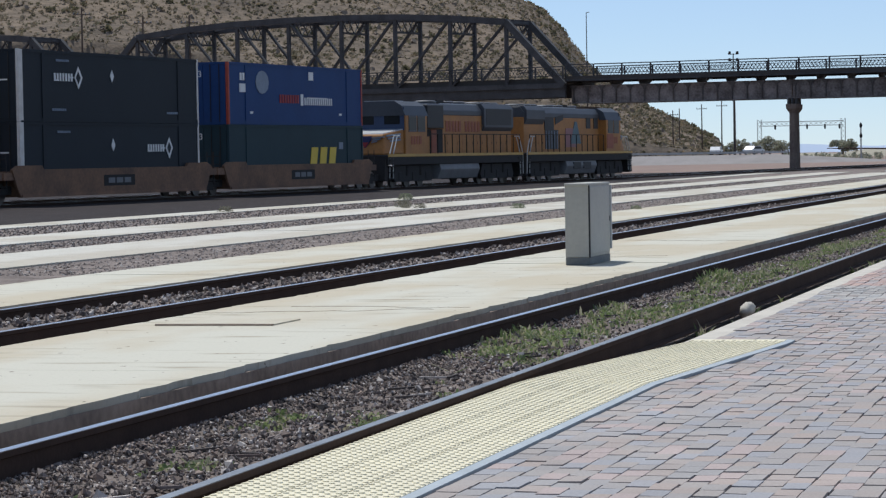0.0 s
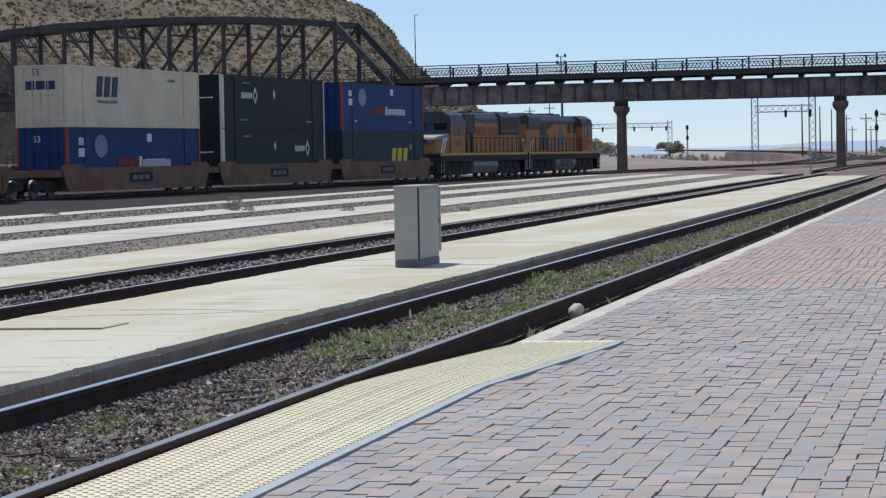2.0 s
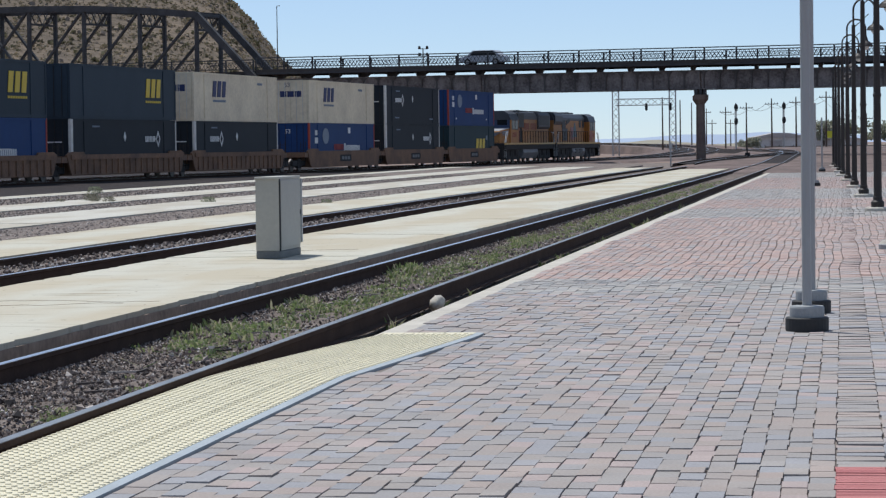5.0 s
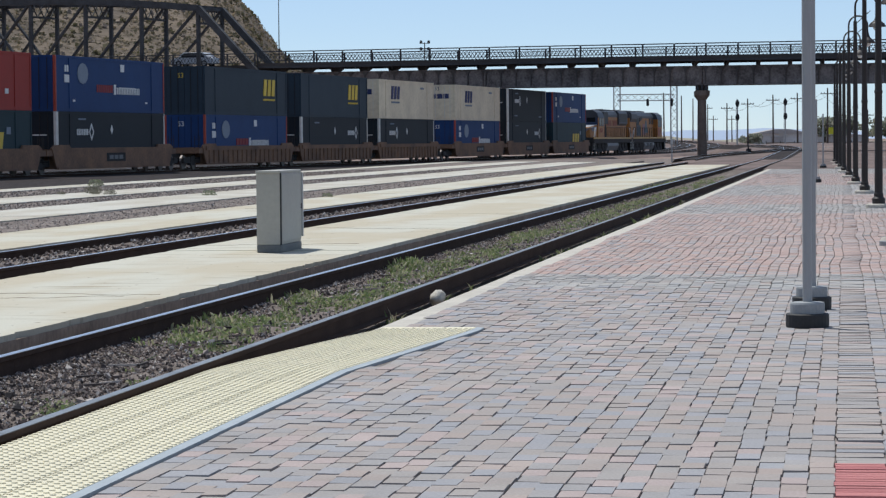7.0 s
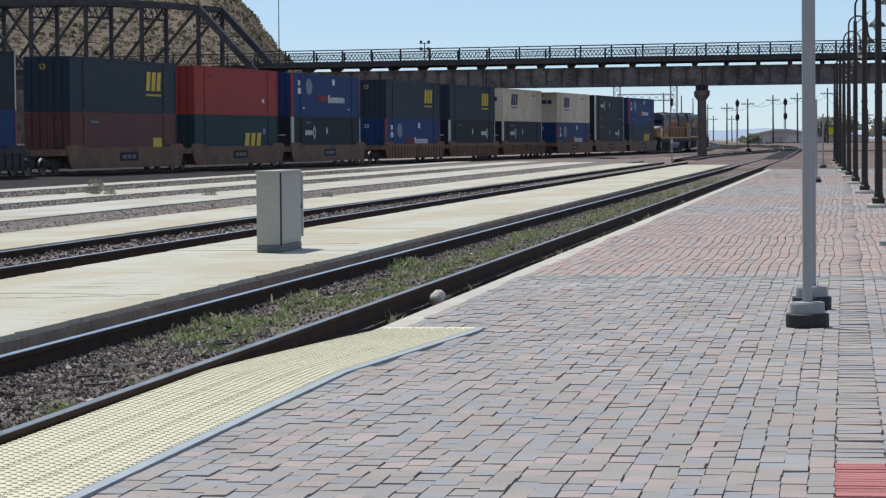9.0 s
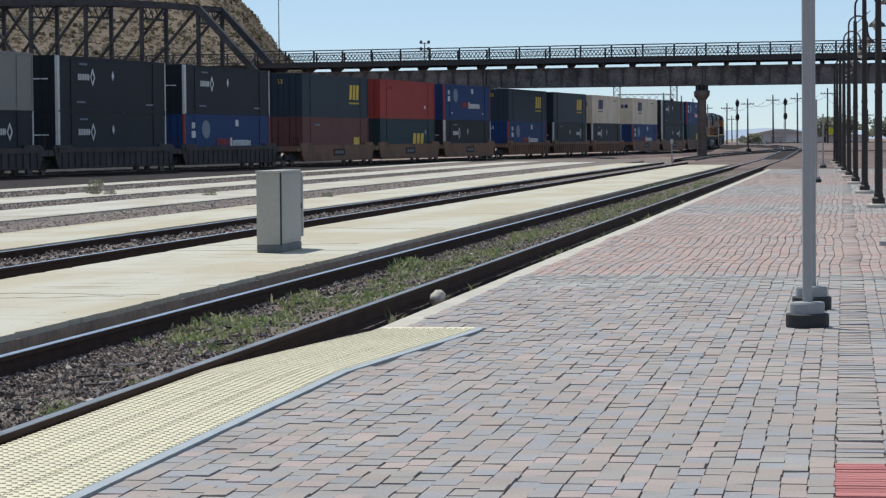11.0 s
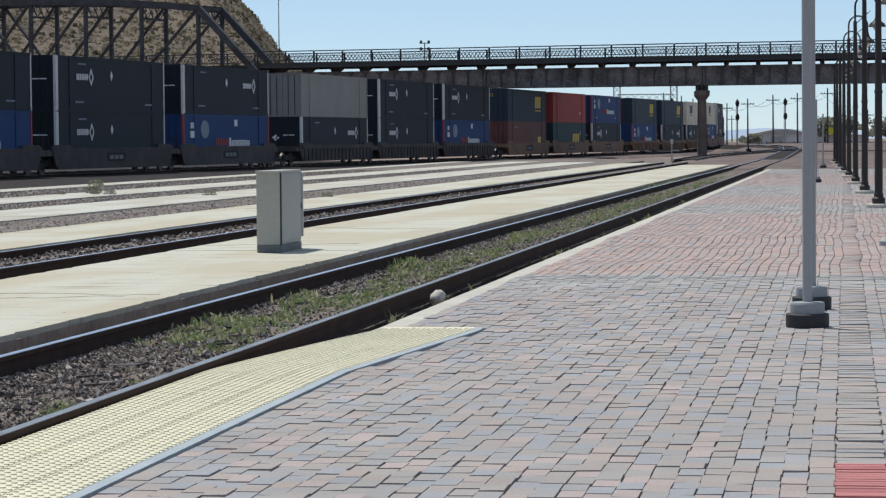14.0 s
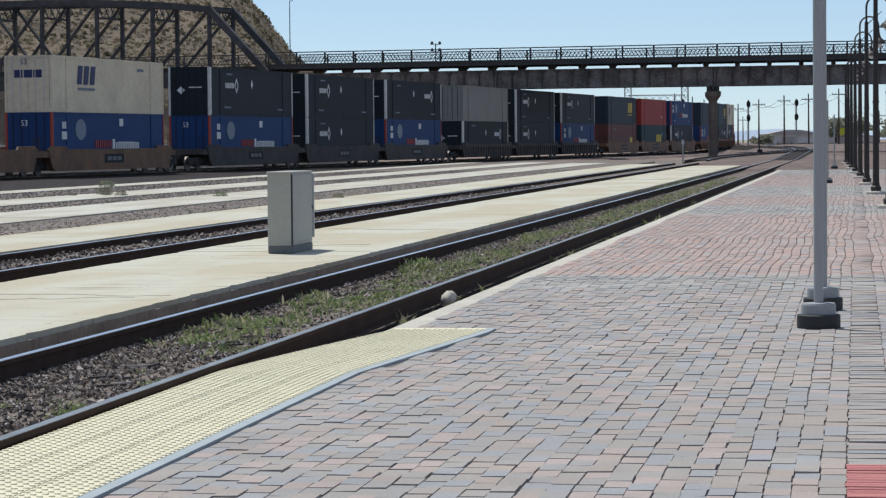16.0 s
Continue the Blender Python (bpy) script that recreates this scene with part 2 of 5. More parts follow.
    far_roof=mat("haze_paled_brown_roof", (0.46, 0.43, 0.41), 0.9, scale=0.2, fine=2, bump=0),
    car_white=mat("white_car_paint", (0.7, 0.7, 0.7), 0.3, bump=0),
    car_dark=mat("grey_car_paint", (0.52, 0.54, 0.57), 0.3, bump=0),
    sign_yellow=mat("yellow_sign", (0.65, 0.62, 0.03), 0.6),
    far_road=mat("dusty_grey_road", (0.30, 0.28, 0.27), 0.9, col2=(0.2, 0.185, 0.175), scale=0.3, fine=4),
)
NEAR_BRICK = [(0.315, 0.315, 0.322), (0.41, 0.335, 0.305), (0.325, 0.32, 0.325), (0.351, 0.308, 0.275), (0.336, 0.311, 0.286), (0.366, 0.313, 0.275), (0.328, 0.305, 0.286), (0.351, 0.316, 0.284), (0.376, 0.313, 0.272), (0.32, 0.305, 0.291)]
RED_BRICK = [(0.40, 0.285, 0.245), (0.37, 0.29, 0.262), (0.42, 0.295, 0.25), (0.345, 0.30, 0.283), (0.39, 0.285, 0.25)]
BLUE_BRICK = [(0.326, 0.315, 0.299), (0.341, 0.325, 0.304), (0.315, 0.309, 0.299), (0.357, 0.328, 0.299)]
NEAR_BRICK = [(r * .93, g * .92, b * .93) for r, g, b in NEAR_BRICK]
def cast_concrete(name, tan, pale, dark):
    """Old cast concrete: tan and pale fields, thin streaks, small dark spots."""
    m = bpy.data.materials.new(name)
    m.use_nodes = True
    n, l = m.node_tree.nodes, m.node_tree.links
    b = n["Principled BSDF"]
    b.inputs["Roughness"].default_value, b.inputs["Specular IOR Level"].default_value = .9, .2
    tc = n.new("ShaderNodeTexCoord")

    def layer(stretch, scale, detail, lo, hi):
        mp, t, r = n.new("ShaderNodeMapping"), n.new("ShaderNodeTexNoise"), n.new("ShaderNodeMapRange")
        mp.inputs["Scale"].default_value = stretch
        t.inputs["Scale"].default_value, t.inputs["Detail"].default_value = scale, detail
        r.inputs["From Min"].default_value, r.inputs["From Max"].default_value = lo, hi
        l.new(tc.outputs["Object"], mp.inputs["Vector"])
        l.new(mp.outputs[0], t.inputs["Vector"])
        l.new(t.outputs["Fac"], r.inputs["Value"])
        return r.outputs[0], t.outputs["Fac"]

    def blend(a, c, fac):
        x = n.new("ShaderNodeMix")
        x.data_type = "RGBA"
        l.new(fac, x.inputs["Factor"])
        if isinstance(a, tuple):
            x.inputs[6].default_value = (*a, 1)
        else:
            l.new(a, x.inputs[6])
        x.inputs[7].default_value = (*c, 1)
        return x.outputs[2]

    fields, _ = layer((1, .3, 1), .6, 7, .44, .56)
    streaks, _ = layer((.5, 2.6, 1), 1.7, 8, .58, .70)
    spots, _ = layer((1, .5, 1), 11, 2, .71, .74)
    grain, raw = layer((1, 1, 1), 30, 4, .55, .95)
    c = blend(tan, pale, fields)
    c = blend(c, tuple(v * .72 for v in tan), streaks)
    c = blend(c, tuple(v * .7 for v in pale), grain)
    c = blend(c, dark, spots)
    l.new(c, b.inputs["Base Color"])
    bp = n.new("ShaderNodeBump")
    bp.inputs["Strength"].default_value, bp.inputs["Distance"].default_value = .25, .01
    l.new(raw, bp.inputs["Height"])
    l.new(bp.outputs[0], b.inputs["Normal"])
    return m


M["concrete"] = cast_concrete("platform_concrete", (0.455, 0.405, 0.305), (0.50, 0.48, 0.40), (0.16, 0.13, 0.10))
M["concrete_white"] = cast_concrete("strip_concrete", (0.43, 0.395, 0.325), (0.50, 0.48, 0.42), (0.2, 0.17, 0.15))
M["brick_pad"] = picks("red_pad_brick", [(0.46, 0.16, 0.15), (0.42, 0.14, 0.135), (0.50, 0.19, 0.175)])
M["brick_one"] = picks("paver", NEAR_BRICK, False)
M["brick_near"] = picks("pavers", NEAR_BRICK)
M["brick_red"] = picks("red_pavers", RED_BRICK)
M["brick_blue"] = picks("blue_grey_pavers", BLUE_BRICK)


# ---- mesh helpers ----
class Shape:
    """Gathers faces of simple solids into one mesh."""

    def __init__(self):
        self.v, self.f = [], []

    def box(self, x0, x1, y0, y1, z0, z1, m=None):
        pts = [(x, y, z) for z in (z0, z1) for y in (y0, y1) for x in (x0, x1)]
        return self.hexa(pts, m)

    def hexa(self, pts, m=None):
        k = len(self.v)
        self.v += [tuple(m @ Vector(p)) if m else p for p in pts]
        self.f += [(k + a, k + b, k + c, k + d) for a, b, c, d in ((0, 2, 3, 1), (4, 5, 7, 6), (0, 1, 5, 4), (2, 6, 7, 3), (0, 4, 6, 2), (1, 3, 7, 5))]
        return self

    def tube(self, a, b, r, r2=None, n=8, cap=True):
        a, b = Vector(a), Vector(b)
        r2 = r if r2 is None else r2
        d = (b - a).normalized()
        s = d.orthogonal().normalized()
        q = d.cross(s)
        k = len(self.v)
        for c, rr in ((a, r), (b, r2)):
            for i in range(n):
                t = 2 * math.pi * i / n
                self.v.append(tuple(c + (s * math.cos(t) + q * math.sin(t)) * rr))
        self.f += [(k + i, k + (i + 1) % n, k + n + (i + 1) % n, k + n + i) for i in range(n)]
        if cap:
            self.f += [tuple(k + n - 1 - i for i in range(n)), tuple(k + n + i for i in range(n))]
        return self

    def beam(self, a, b, w, h, up=(0, 0, 1)):
        """A square bar from a to b, w across and h along up."""
        a, b = Vector(a), Vector(b)
        d = (b - a).normalized()
        s = d.cross(Vector(up)).normalized()
        u = s.cross(d)
        pts = [c + s * (i * w / 2) + u * (j * h / 2) for j in (-1, 1) for c in (a, b) for i in (-1, 1)]
        return self.hexa([tuple(p) for p in pts])

    def lathe(self, rings, n=20, at=(0, 0, 0)):
        k = len(self.v)
        for r, z in rings:
            for i in range(n):
                t = 2 * math.pi * i / n
                self.v.append((at[0] + r * math.cos(t), at[1] + r * math.sin(t), at[2] + z))
        for j in range(len(rings) - 1):
            self.f += [(k + j * n + i, k + j * n + (i + 1) % n, k + (j + 1) * n + (i + 1) % n, k + (j + 1) * n + i) for i in range(n)]
        self.f += [tuple(k + n - 1 - i for i in range(n)), tuple(k + (len(rings) - 1) * n + i for i in range(n))]
        return self

    def prism(self, outline, x0, x1, axis=0):
        """An outline in the plane across an axis, drawn out from x0 to x1."""
        k, n = len(self.v), len(outline)
        for x in (x0, x1):
            for p, q in outline:
                self.v.append((x, p, q) if axis == 0 else (p, x, q) if axis == 1 else (p, q, x))
        self.f += [(k + i, k + (i + 1) % n, k + n + (i + 1) % n, k + n + i) for i in range(n)]
        self.f += [tuple(k + n - 1 - i for i in range(n)), tuple(k + n + i for i in range(n))]
        return self

    def mesh(self, name, material, smooth=False, fix=True):
        me = bpy.data.meshes.new(name)
        me.from_pydata(self.v, [], self.f)
        me.materials.append(material)
        if fix and len(self.f) < 20000:
            bm = bmesh.new()
            bm.from_mesh(me)
            bmesh.ops.recalc_face_normals(bm, faces=bm.faces)
            bm.to_mesh(me)
            bm.free()
        if smooth:
            for p in me.polygons:
                p.use_smooth = True
        me.update()
        return me


def part(name, shape, material, parent=None, label="", smooth=False, bevel=0.0):
    me = shape.mesh(name, material, smooth)
    if bevel:
        bm = bmesh.new()
        bm.from_mesh(me)
        bmesh.ops.bevel(bm, geom=[e for e in bm.edges if e.is_manifold and e.calc_face_angle(0) > 0.6], offset=bevel, segments=2, affect="EDGES", profile=0.5)
        bm.to_mesh(me)
        bm.free()
    ob = new(name, me)
    if parent:
        ob.parent = parent
    if label:
        tagged(ob, label)
    return ob


def thing(name, label, category, group="", kind="", at=None):
    ob = new(name)
    ob.empty_display_size = 0.3
    tagged(ob, label, category, group, kind)
    if at is not None:
        ob.matrix_world = at
    return ob


def box(*a):
    return Shape().box(*a)


# plan frame of the station: x across the tracks, y along the platform
YARD = pose(0, 0, 0, 0, 0, -8.42)


# ---- ground, platforms and tracks ----
def slab(name, label, x0, x1, y0, y1, z0, z1, material, side=None, kind="structure", category="platform", joints=0.0, bevel=0.02, worn=False):
    ob = thing(name, label, category, kind=kind, at=YARD)
    if side:
        part("face", box(x0 + 0.004, x1 - 0.004, y0, y1 - 0.004, z0, z1 - 0.05), side, ob)
        z0 = z1 - 0.05
    y = y0
    while y < y1 - 0.01:
        e = min(y1, y + (joints or 1e9) * random.uniform(0.93, 1.07))
        e2 = e - (0.012 if joints else 0)
        if worn:
            # broken edges: the outline wanders and has lost pieces here and there
            edge, back = [(x1, y)], [(x0, e2)]
            for out, far, sgn in ((edge, y, 1), (back, e2, -1)):
                v, depth = far, 0.0
                while True:
                    v += sgn * random.uniform(.06, .2)
                    if (sgn > 0 and v > e2 - .05) or (sgn < 0 and v < y + .05):
                        break
                    depth = random.uniform(.02, .055) if random.random() < .1 else depth * .4 + abs(random.gauss(0, .007))
                    out.append((x1 - depth if sgn > 0 else x0 + depth, v))
            part("panel", Shape().prism(edge + [(x1, e2)] + back + [(x0, y)], z0, z1 + random.uniform(-0.003, 0.003), axis=2), material, ob)
        else:
            part("panel", box(x0, x1, y, e2, z0, z1 + random.uniform(-0.003, 0.003)), material, ob, bevel=bevel)
        y = e
    return ob


ground = part("ground", Shape(), M["desert"])
ground_bm = bmesh.new()
bmesh.ops.create_grid(ground_bm, x_segments=2, y_segments=2, size=2600)
ground_bm.to_mesh(ground.data)
ground_bm.free()
ground.location = (0, 1500, -0.34)
tagged(ground, "flat reddish dry desert ground reaching the horizon", "ground", kind="structure")

bed = part("ballast_bed", box(-30.4, -3.92, -20, 235, -0.33, -0.13), M["ballast"])
bed.matrix_world = YARD
tagged(bed, "purplish crushed stone ballast between the tracks", "ballast", kind="structure")
def fill_height(x, y):
    """Uneven dirt between the station rails."""
    mid = max(0.0, 1 - abs(x + 4.95) / .72)
    bank = .072 * max(0.0, min(1.0, (-5.5 - x) / .13))
    return -.122 + bank + mid ** .5 * max(0.0, .03 + .085 * noise.fractal(Vector((x * 2.6, y * 1.1, 4)), 1, 2, 4) + .03 * noise.noise(Vector((x * 11, y * 5, 9))))


dirt = Shape()
for j in range(460):
    for i in range(15):
        x, y = -5.72 + i * 1.53 / 14, 8 + 138 * (j / 460) ** 1.6
        dirt.v.append((x, y, fill_height(x, y)))
        if i and j:
            k = len(dirt.v) - 1
            dirt.f.append((k - 16, k - 15, k, k - 1))
fill = part("ballast_bed", dirt, M["fill"], smooth=True)
fill.matrix_world = YARD
tagged(fill, "dark dirt and rubble between the station rails", "ballast", kind="structure")
far_bed = part("ballast_bed", box(-75, -30.4, -20, 235, -0.33, -0.115), M["cinder"])
far_bed.matrix_world = YARD
tagged(far_bed, "dark crushed stone ballast under the far tracks", "ballast", kind="structure")

for x0, x1, z, key in ((-17.1, -14.65, -.04, "ballast"), (-22.2, -19.9, -.05, "ballast"), (-28.1, -24.6, -.06, "ballast"), (-11.64, -10.26, -.07, "fill")):
    gap = part("ballast_bed", box(x0 + .01, x1 - .01, -20, 200, -.2, z), M[key])
    gap.matrix_world = YARD
    tagged(gap, "grey-brown crushed gravel between the concrete strips", "ballast", kind="structure")
slab("pavement_island", "cream concrete island platform with worn edges", -9.05, -6.32, -10, 152, -0.3, 0.10, M["concrete"], M["side"], joints=9.0, worn=True)
slab("pavement_outer", "cream concrete outer platform strip beside the second track", -14.65, -12.35, -10, 176, -0.3, 0.0, M["concrete"], M["side"], joints=11.0, worn=True)
slab("pavement_strip", "pale concrete strip set in gravel", -19.9, -17.1, -10, 190, -0.3, -0.01, M["concrete_white"], joints=13.0, worn=True)
slab("pavement_strip", "pale concrete strip set in gravel", -24.6, -22.2, -10, 200, -0.3, -0.02, M["concrete_white"], joints=13.0, worn=True)
slab("pavement_strip", "pale concrete strip near the freight track", -29.7, -28.1, -10, 205, -0.3, -0.03, M["concrete_white"], joints=13.0, worn=True)


RAIL = ((-.07, -.17), (.07, -.17), (.07, -.158), (.012, -.145), (.012, -.045), (.035, -.035), (.035, -.003), (-.035, -.003), (-.035, -.035), (-.012, -.045), (-.012, -.145), (-.07, -.158))
HEAD_TOP = ((-.031, -.006), (.031, -.006), (.031, .001), (-.031, .001))


def sweep(profile, pts, top):
    """A profile drawn along a list of plan points."""
    sh = Shape()
    n = len(profile)
    for i, (x, y) in enumerate(pts):
        (xa, ya), (xb, yb) = pts[max(0, i - 1)], pts[min(len(pts) - 1, i + 1)]
        d = Vector((xb - xa, yb - ya)).normalized()
        for a, z in profile:
            sh.v.append((x + d.y * a, y - d.x * a, top(y) + z if callable(top) else top + z))
        if i:
            k = (i - 1) * n
            sh.f += [(k + j, k + (j + 1) % n, k + n + (j + 1) % n, k + n + j) for j in range(n)]
    return sh


def rail_shape(pts, top):
    """A rail's steel and its polished top."""
    return sweep(RAIL, pts, top), sweep(HEAD_TOP, pts, top)


def track(label, lines, top, m, ties=None, polish="rail_top"):
    ob = thing("track", label, "railway track", kind="structure", at=m)
    for n, pts in enumerate(lines):
        foot, shine = rail_shape(pts, top)
        r = part("rail", foot, M["rail_side"], ob)
        part("rail_head", shine, M["rail_dull" if polish == "first_dull" and not n else "rail_top"], r)
    if ties:
        x0, x1, y0, y1, n = ties
        for i in range(n):
            y = y0 + (y1 - y0) * i / n
            part("tie", box(x0, x1, y, y + 0.22, top - 0.36, top - 0.215 - random.uniform(0, .05)), M["tie"], ob)
    return ob


def bend(x, y0, y1, start, radius, step=6.0):
    """A line along the yard that turns left past start."""
    pts = [(x, y0), (x, 190), (x, start)]
    a = 0.0
    while (radius * a) < y1 - start:
        a += step / radius
        pts.append((x - radius * (1 - math.cos(a)), start + radius * math.sin(a)))
    return pts


def climb(y):
    """The yard's slow rise far beyond the platform."""
    return .105 + .0058 * min(150.0, max(0.0, y - 190))


def lead_in(x):
    """The second track's far part, which swings over to join the station track."""
    pts = []
    for j in range(24):
        y = 188 + 5 * j
        k = min(1.0, max(0.0, (y - 196) / 76))
        pts.append((x + 5.9 * k * k * (3 - 2 * k) - max(0, y - 262) ** 2 / 440, y))
    return pts


track("station track with shiny rails and weeds between", [bend(-4.19, -10, 316, 258, 220), bend(-5.72, -10, 316, 258, 218.5)], climb, YARD, None, "first_dull")
track("second track with dull rails beside the island platform", [[(-10.18, -10), (-10.18, 178)], [(-11.72, -10), (-11.72, 178)]], 0.05, YARD, (-12.2, -9.6, 25, 60, 40))
track("rusty turnout track joining beyond the platform end", [lead_in(-10.2), lead_in(-11.7)], lambda y: climb(y) + .05, YARD)

# the reddish dirt past the platform's end, level with the rails
crossing = Shape()
for j in range(95):
    y = 137.2 + 4 * j
    left = -6.3 if y < 153 else -9.2 if y < 178 else -12.3
    right = 3.2 if y < 150 else 26
    for i in range(31):
        x = left + (right - left) * i / 30
        k = min(1, max(0, (y - 142) / 14)) * min(1, max(0, (512 - y) / 40)) * min(1, max(0, (right - x) / 8 if y > 150 else 1))
        if y > 180:
            k *= min(1, (x - left) / 2.5)
        crossing.v.append((x, y, (-.15 if not j else -.012) + (.066 + .025 * noise.noise(Vector((x * .5, y * .2, 2)))) * k - (.33 if (y > 180 and i in (0, 30)) or j == 94 else 0)))
        if i and j:
            n = len(crossing.v) - 1
            crossing.f.append((n - 32, n - 31, n, n - 1))
crossing.v = [(x, y, z + .8 * (climb(y) - .105)) for x, y, z in crossing.v]
dirt_ob = part("dirt_crossing", crossing, M["dirt"], smooth=True)
dirt_ob.matrix_world = YARD
tagged(dirt_ob, "reddish dirt filled up to the rails past the platform end", "dirt", kind="structure")

for label, mid in (("dark stone bed coloured for rail shade under the curving station track", bend(-4.95, 180, 316, 258, 219)), ("dark stone bed coloured for rail shade under the joining track", lead_in(-10.95))):
    slope = part("embankment", sweep(((-5, -2.4), (5, -2.4), (1.7, -.5), (-1.7, -.5)), mid[1:], climb), M["dirt"])
    slope.matrix_world = YARD
    tagged(slope, "reddish dirt embankment under the climbing track", "embankment", kind="structure")
    # dark bed strip whose colour stands in for shade of rails and ties
    shade_bed = part("ballast_bed", sweep(((-1.5, -.55), (1.5, -.55), (1.0, -.035), (-1.0, -.035)), mid[1:], climb), M["cinder"])
    shade_bed.matrix_world = YARD
    tagged(shade_bed, label, "ballast", kind="structure")

# curb, tactile strip and brick platform
slab("curb", "pale worn concrete curb along the brick platform", -3.86, -3.62, 21.9, 137, -0.3, 0.0, M["curb"], M["side"], joints=3.0, category="curb")
base = part("paving_bed", box(-3.62, 3.2, -8, 137, -0.3, -0.013), M["joint"])
base.matrix_world = YARD
tagged(base, "sand bed under the brick platform", "paving", kind="structure")

strip = thing("tactile_strip", "cream tactile warning strip with raised domes and blue-grey edging", "tactile paving", kind="structure", at=YARD)


def strip_edge(y):
    """Left and right edge of the tactile strip, and its height at the left edge."""
    k = min(1, max(0, (y - 17.2) / 4.6))
    q = min(1, max(0, (y - 17.9) / 3.9))
    return -4.13 + 0.34 * k ** 1.3, -3.37 + 0.36 * q, 0.055 * (1 - k) + 0.012


domes = Shape()
ys = [22.165 - 0.305 * (i + 1) for i in range(80)]
for y in ys:
    for c in range(3):
        q = []
        for yy in (y + 0.003, y + 0.302):
            l, r, h = strip_edge(yy)
            for f in (c / 3 + 0.006, (c + 1) / 3 - 0.006):
                q.append((l + (r - l) * f, yy, h + (0.012 - h) * f))
        part("tactile_tile", Shape().hexa([(a, b, z - 0.05) for a, b, z in q] + q), M["tactile"], strip)
y, row = 9.1, 0
while y < 22.0:
    l, r, h = strip_edge(y)
    for j in range(9):
        fx = (j + (.25 if row % 2 else .75)) / 9
        domes.lathe([(0.0175, -0.001), (0.015, 0.0048), (0.009, 0.0064)], 6, (l + (r - l) * fx, y, h + (0.012 - h) * fx))
    row += 1
    y += .0425
tagged(part("dome", domes, M["tactile"], strip), kind="stuff")
under, edging = Shape(), Shape()
for y in ys:
    (l0, r0, h0), (l1, r1, h1) = strip_edge(y), strip_edge(y + 0.305)
    under.hexa([(l0, y, -0.3), (r0, y, -0.3), (l1, y + .305, -0.3), (r1, y + .305, -0.3), (l0, y, h0 - .045), (r0, y, -.045), (l1, y + .305, h1 - .045), (r1, y + .305, -.045)])
    edging.hexa([(r0, y, -.1), (r0 + .06, y, -.1), (r1, y + .305, -.1), (r1 + .06, y + .305, -.1), (r0, y, .012), (r0 + .06, y, .008), (r1, y + .305, .012), (r1 + .06, y + .305, .008)])
part("footing", under, M["side"], strip)
part("edging", edging, M["slate"], strip, "blue-grey edging strip")


# ---- the freight track and the train's path ----
SLOPE, OFFSET, BEND_AT, RADIUS = 0.2533, -56.45, 324.8, 600.0
HEADING = math.atan(SLOPE)
GO = Vector((math.sin(HEADING), math.cos(HEADING), 0))
START = Vector((OFFSET, 0, 0))
BEND_S = BEND_AT / math.cos(HEADING)


def along(s):
    """Place and heading (degrees, to the right of ahead) s metres along the freight track's centre line."""
    if s <= BEND_S:
        return START + GO * s, math.degrees(HEADING)
    a = (s - BEND_S) / RADIUS
    h = HEADING - a
    side = Vector((-math.cos(HEADING), math.sin(HEADING), 0))
    p = START + GO * BEND_S + side * RADIUS
    return p - Vector((-math.cos(h), math.sin(h), 0)) * RADIUS, math.degrees(h)


def offset_line(x, s0, s1, step=8.0):
    pts = [s0, BEND_S]
    while pts[-1] < s1:
        pts.append(pts[-1] + step)
    out = []
    for s in pts:
        p, h = along(s)
        out.append((p.x + x * math.cos(radians(h)), p.y - x * math.sin(radians(h))))
    return out


def grade(y):
    """Height of the main line, level along the station and climbing beyond it."""
    return .0075 * max(0.0, y - 338)


track("freight main line under the moving train", [offset_line(-0.75, -260, 640), offset_line(0.75, -260, 640)], grade, Matrix.Identity(4))
track("outer main line beyond the freight train", [offset_line(-5.2, -100, 640), offset_line(-3.7, -100, 640)], grade, Matrix.Identity(4))


def main_bed(label, name, x0, x1, s0, s1, low, top, material):
    inner, outer = offset_line(x1, s0, s1), offset_line(x0, s0, s1)
    if s1 <= BEND_S:
        inner, outer = [inner[0], inner[1]], [outer[0], outer[1]]
    sh = Shape()
    for (xa, ya), (xb, yb), (xc, yc), (xd, yd) in zip(inner, outer, inner[1:], outer[1:]):
        n = Vector((xb - xa, yb - ya)).normalized() * .5
        sh.hexa([(xa - n.x, ya - n.y, low), (xb + n.x, yb + n.y, low), (xc - n.x, yc - n.y, low), (xd + n.x, yd + n.y, low), (xa, ya, top + grade(ya)), (xb, yb, top + grade(yb)), (xc, yc, top + grade(yc)), (xd, yd, top + grade(yd))])
    tagged(part(name, sh, M[material]), label, "ballast", kind="structure")


main_bed("reddish ballast bank under the main lines", "ballast_bed", -9.0, 7.0, -260, 560, -.35, -.14, "dirt")
main_bed("dark crushed stone under the freight track", "ballast_bed", -1.7, 1.7, -260, 560, -.2, -.10, "cinder")
main_bed("dark crushed stone under the outer track", "ballast_bed", -6.1, -2.8, -260, 560, -.2, -.10, "cinder")
# dark stone beside the train; part of its darkness is painted train shadow
near_bed = Shape()
(xa, ya), (xb, yb) = [(p.x, p.y) for p, h in (along(-60), along(205))]
near_bed.hexa([(xa - 9, ya, -.3), (xa + 7, ya, -.3), (xb - 9, yb, -.3), (xb + 7, yb, -.3), (xa - 9, ya, -.125), (xa + 7, ya, -.125), (xb - 8, yb, -.125), (xb + 6, yb, -.125)])
tagged(part("ballast_bed", near_bed, M["cinder"]), "dark crushed stone ballast beside the freight track, with train shade in its colour", "ballast", kind="structure")


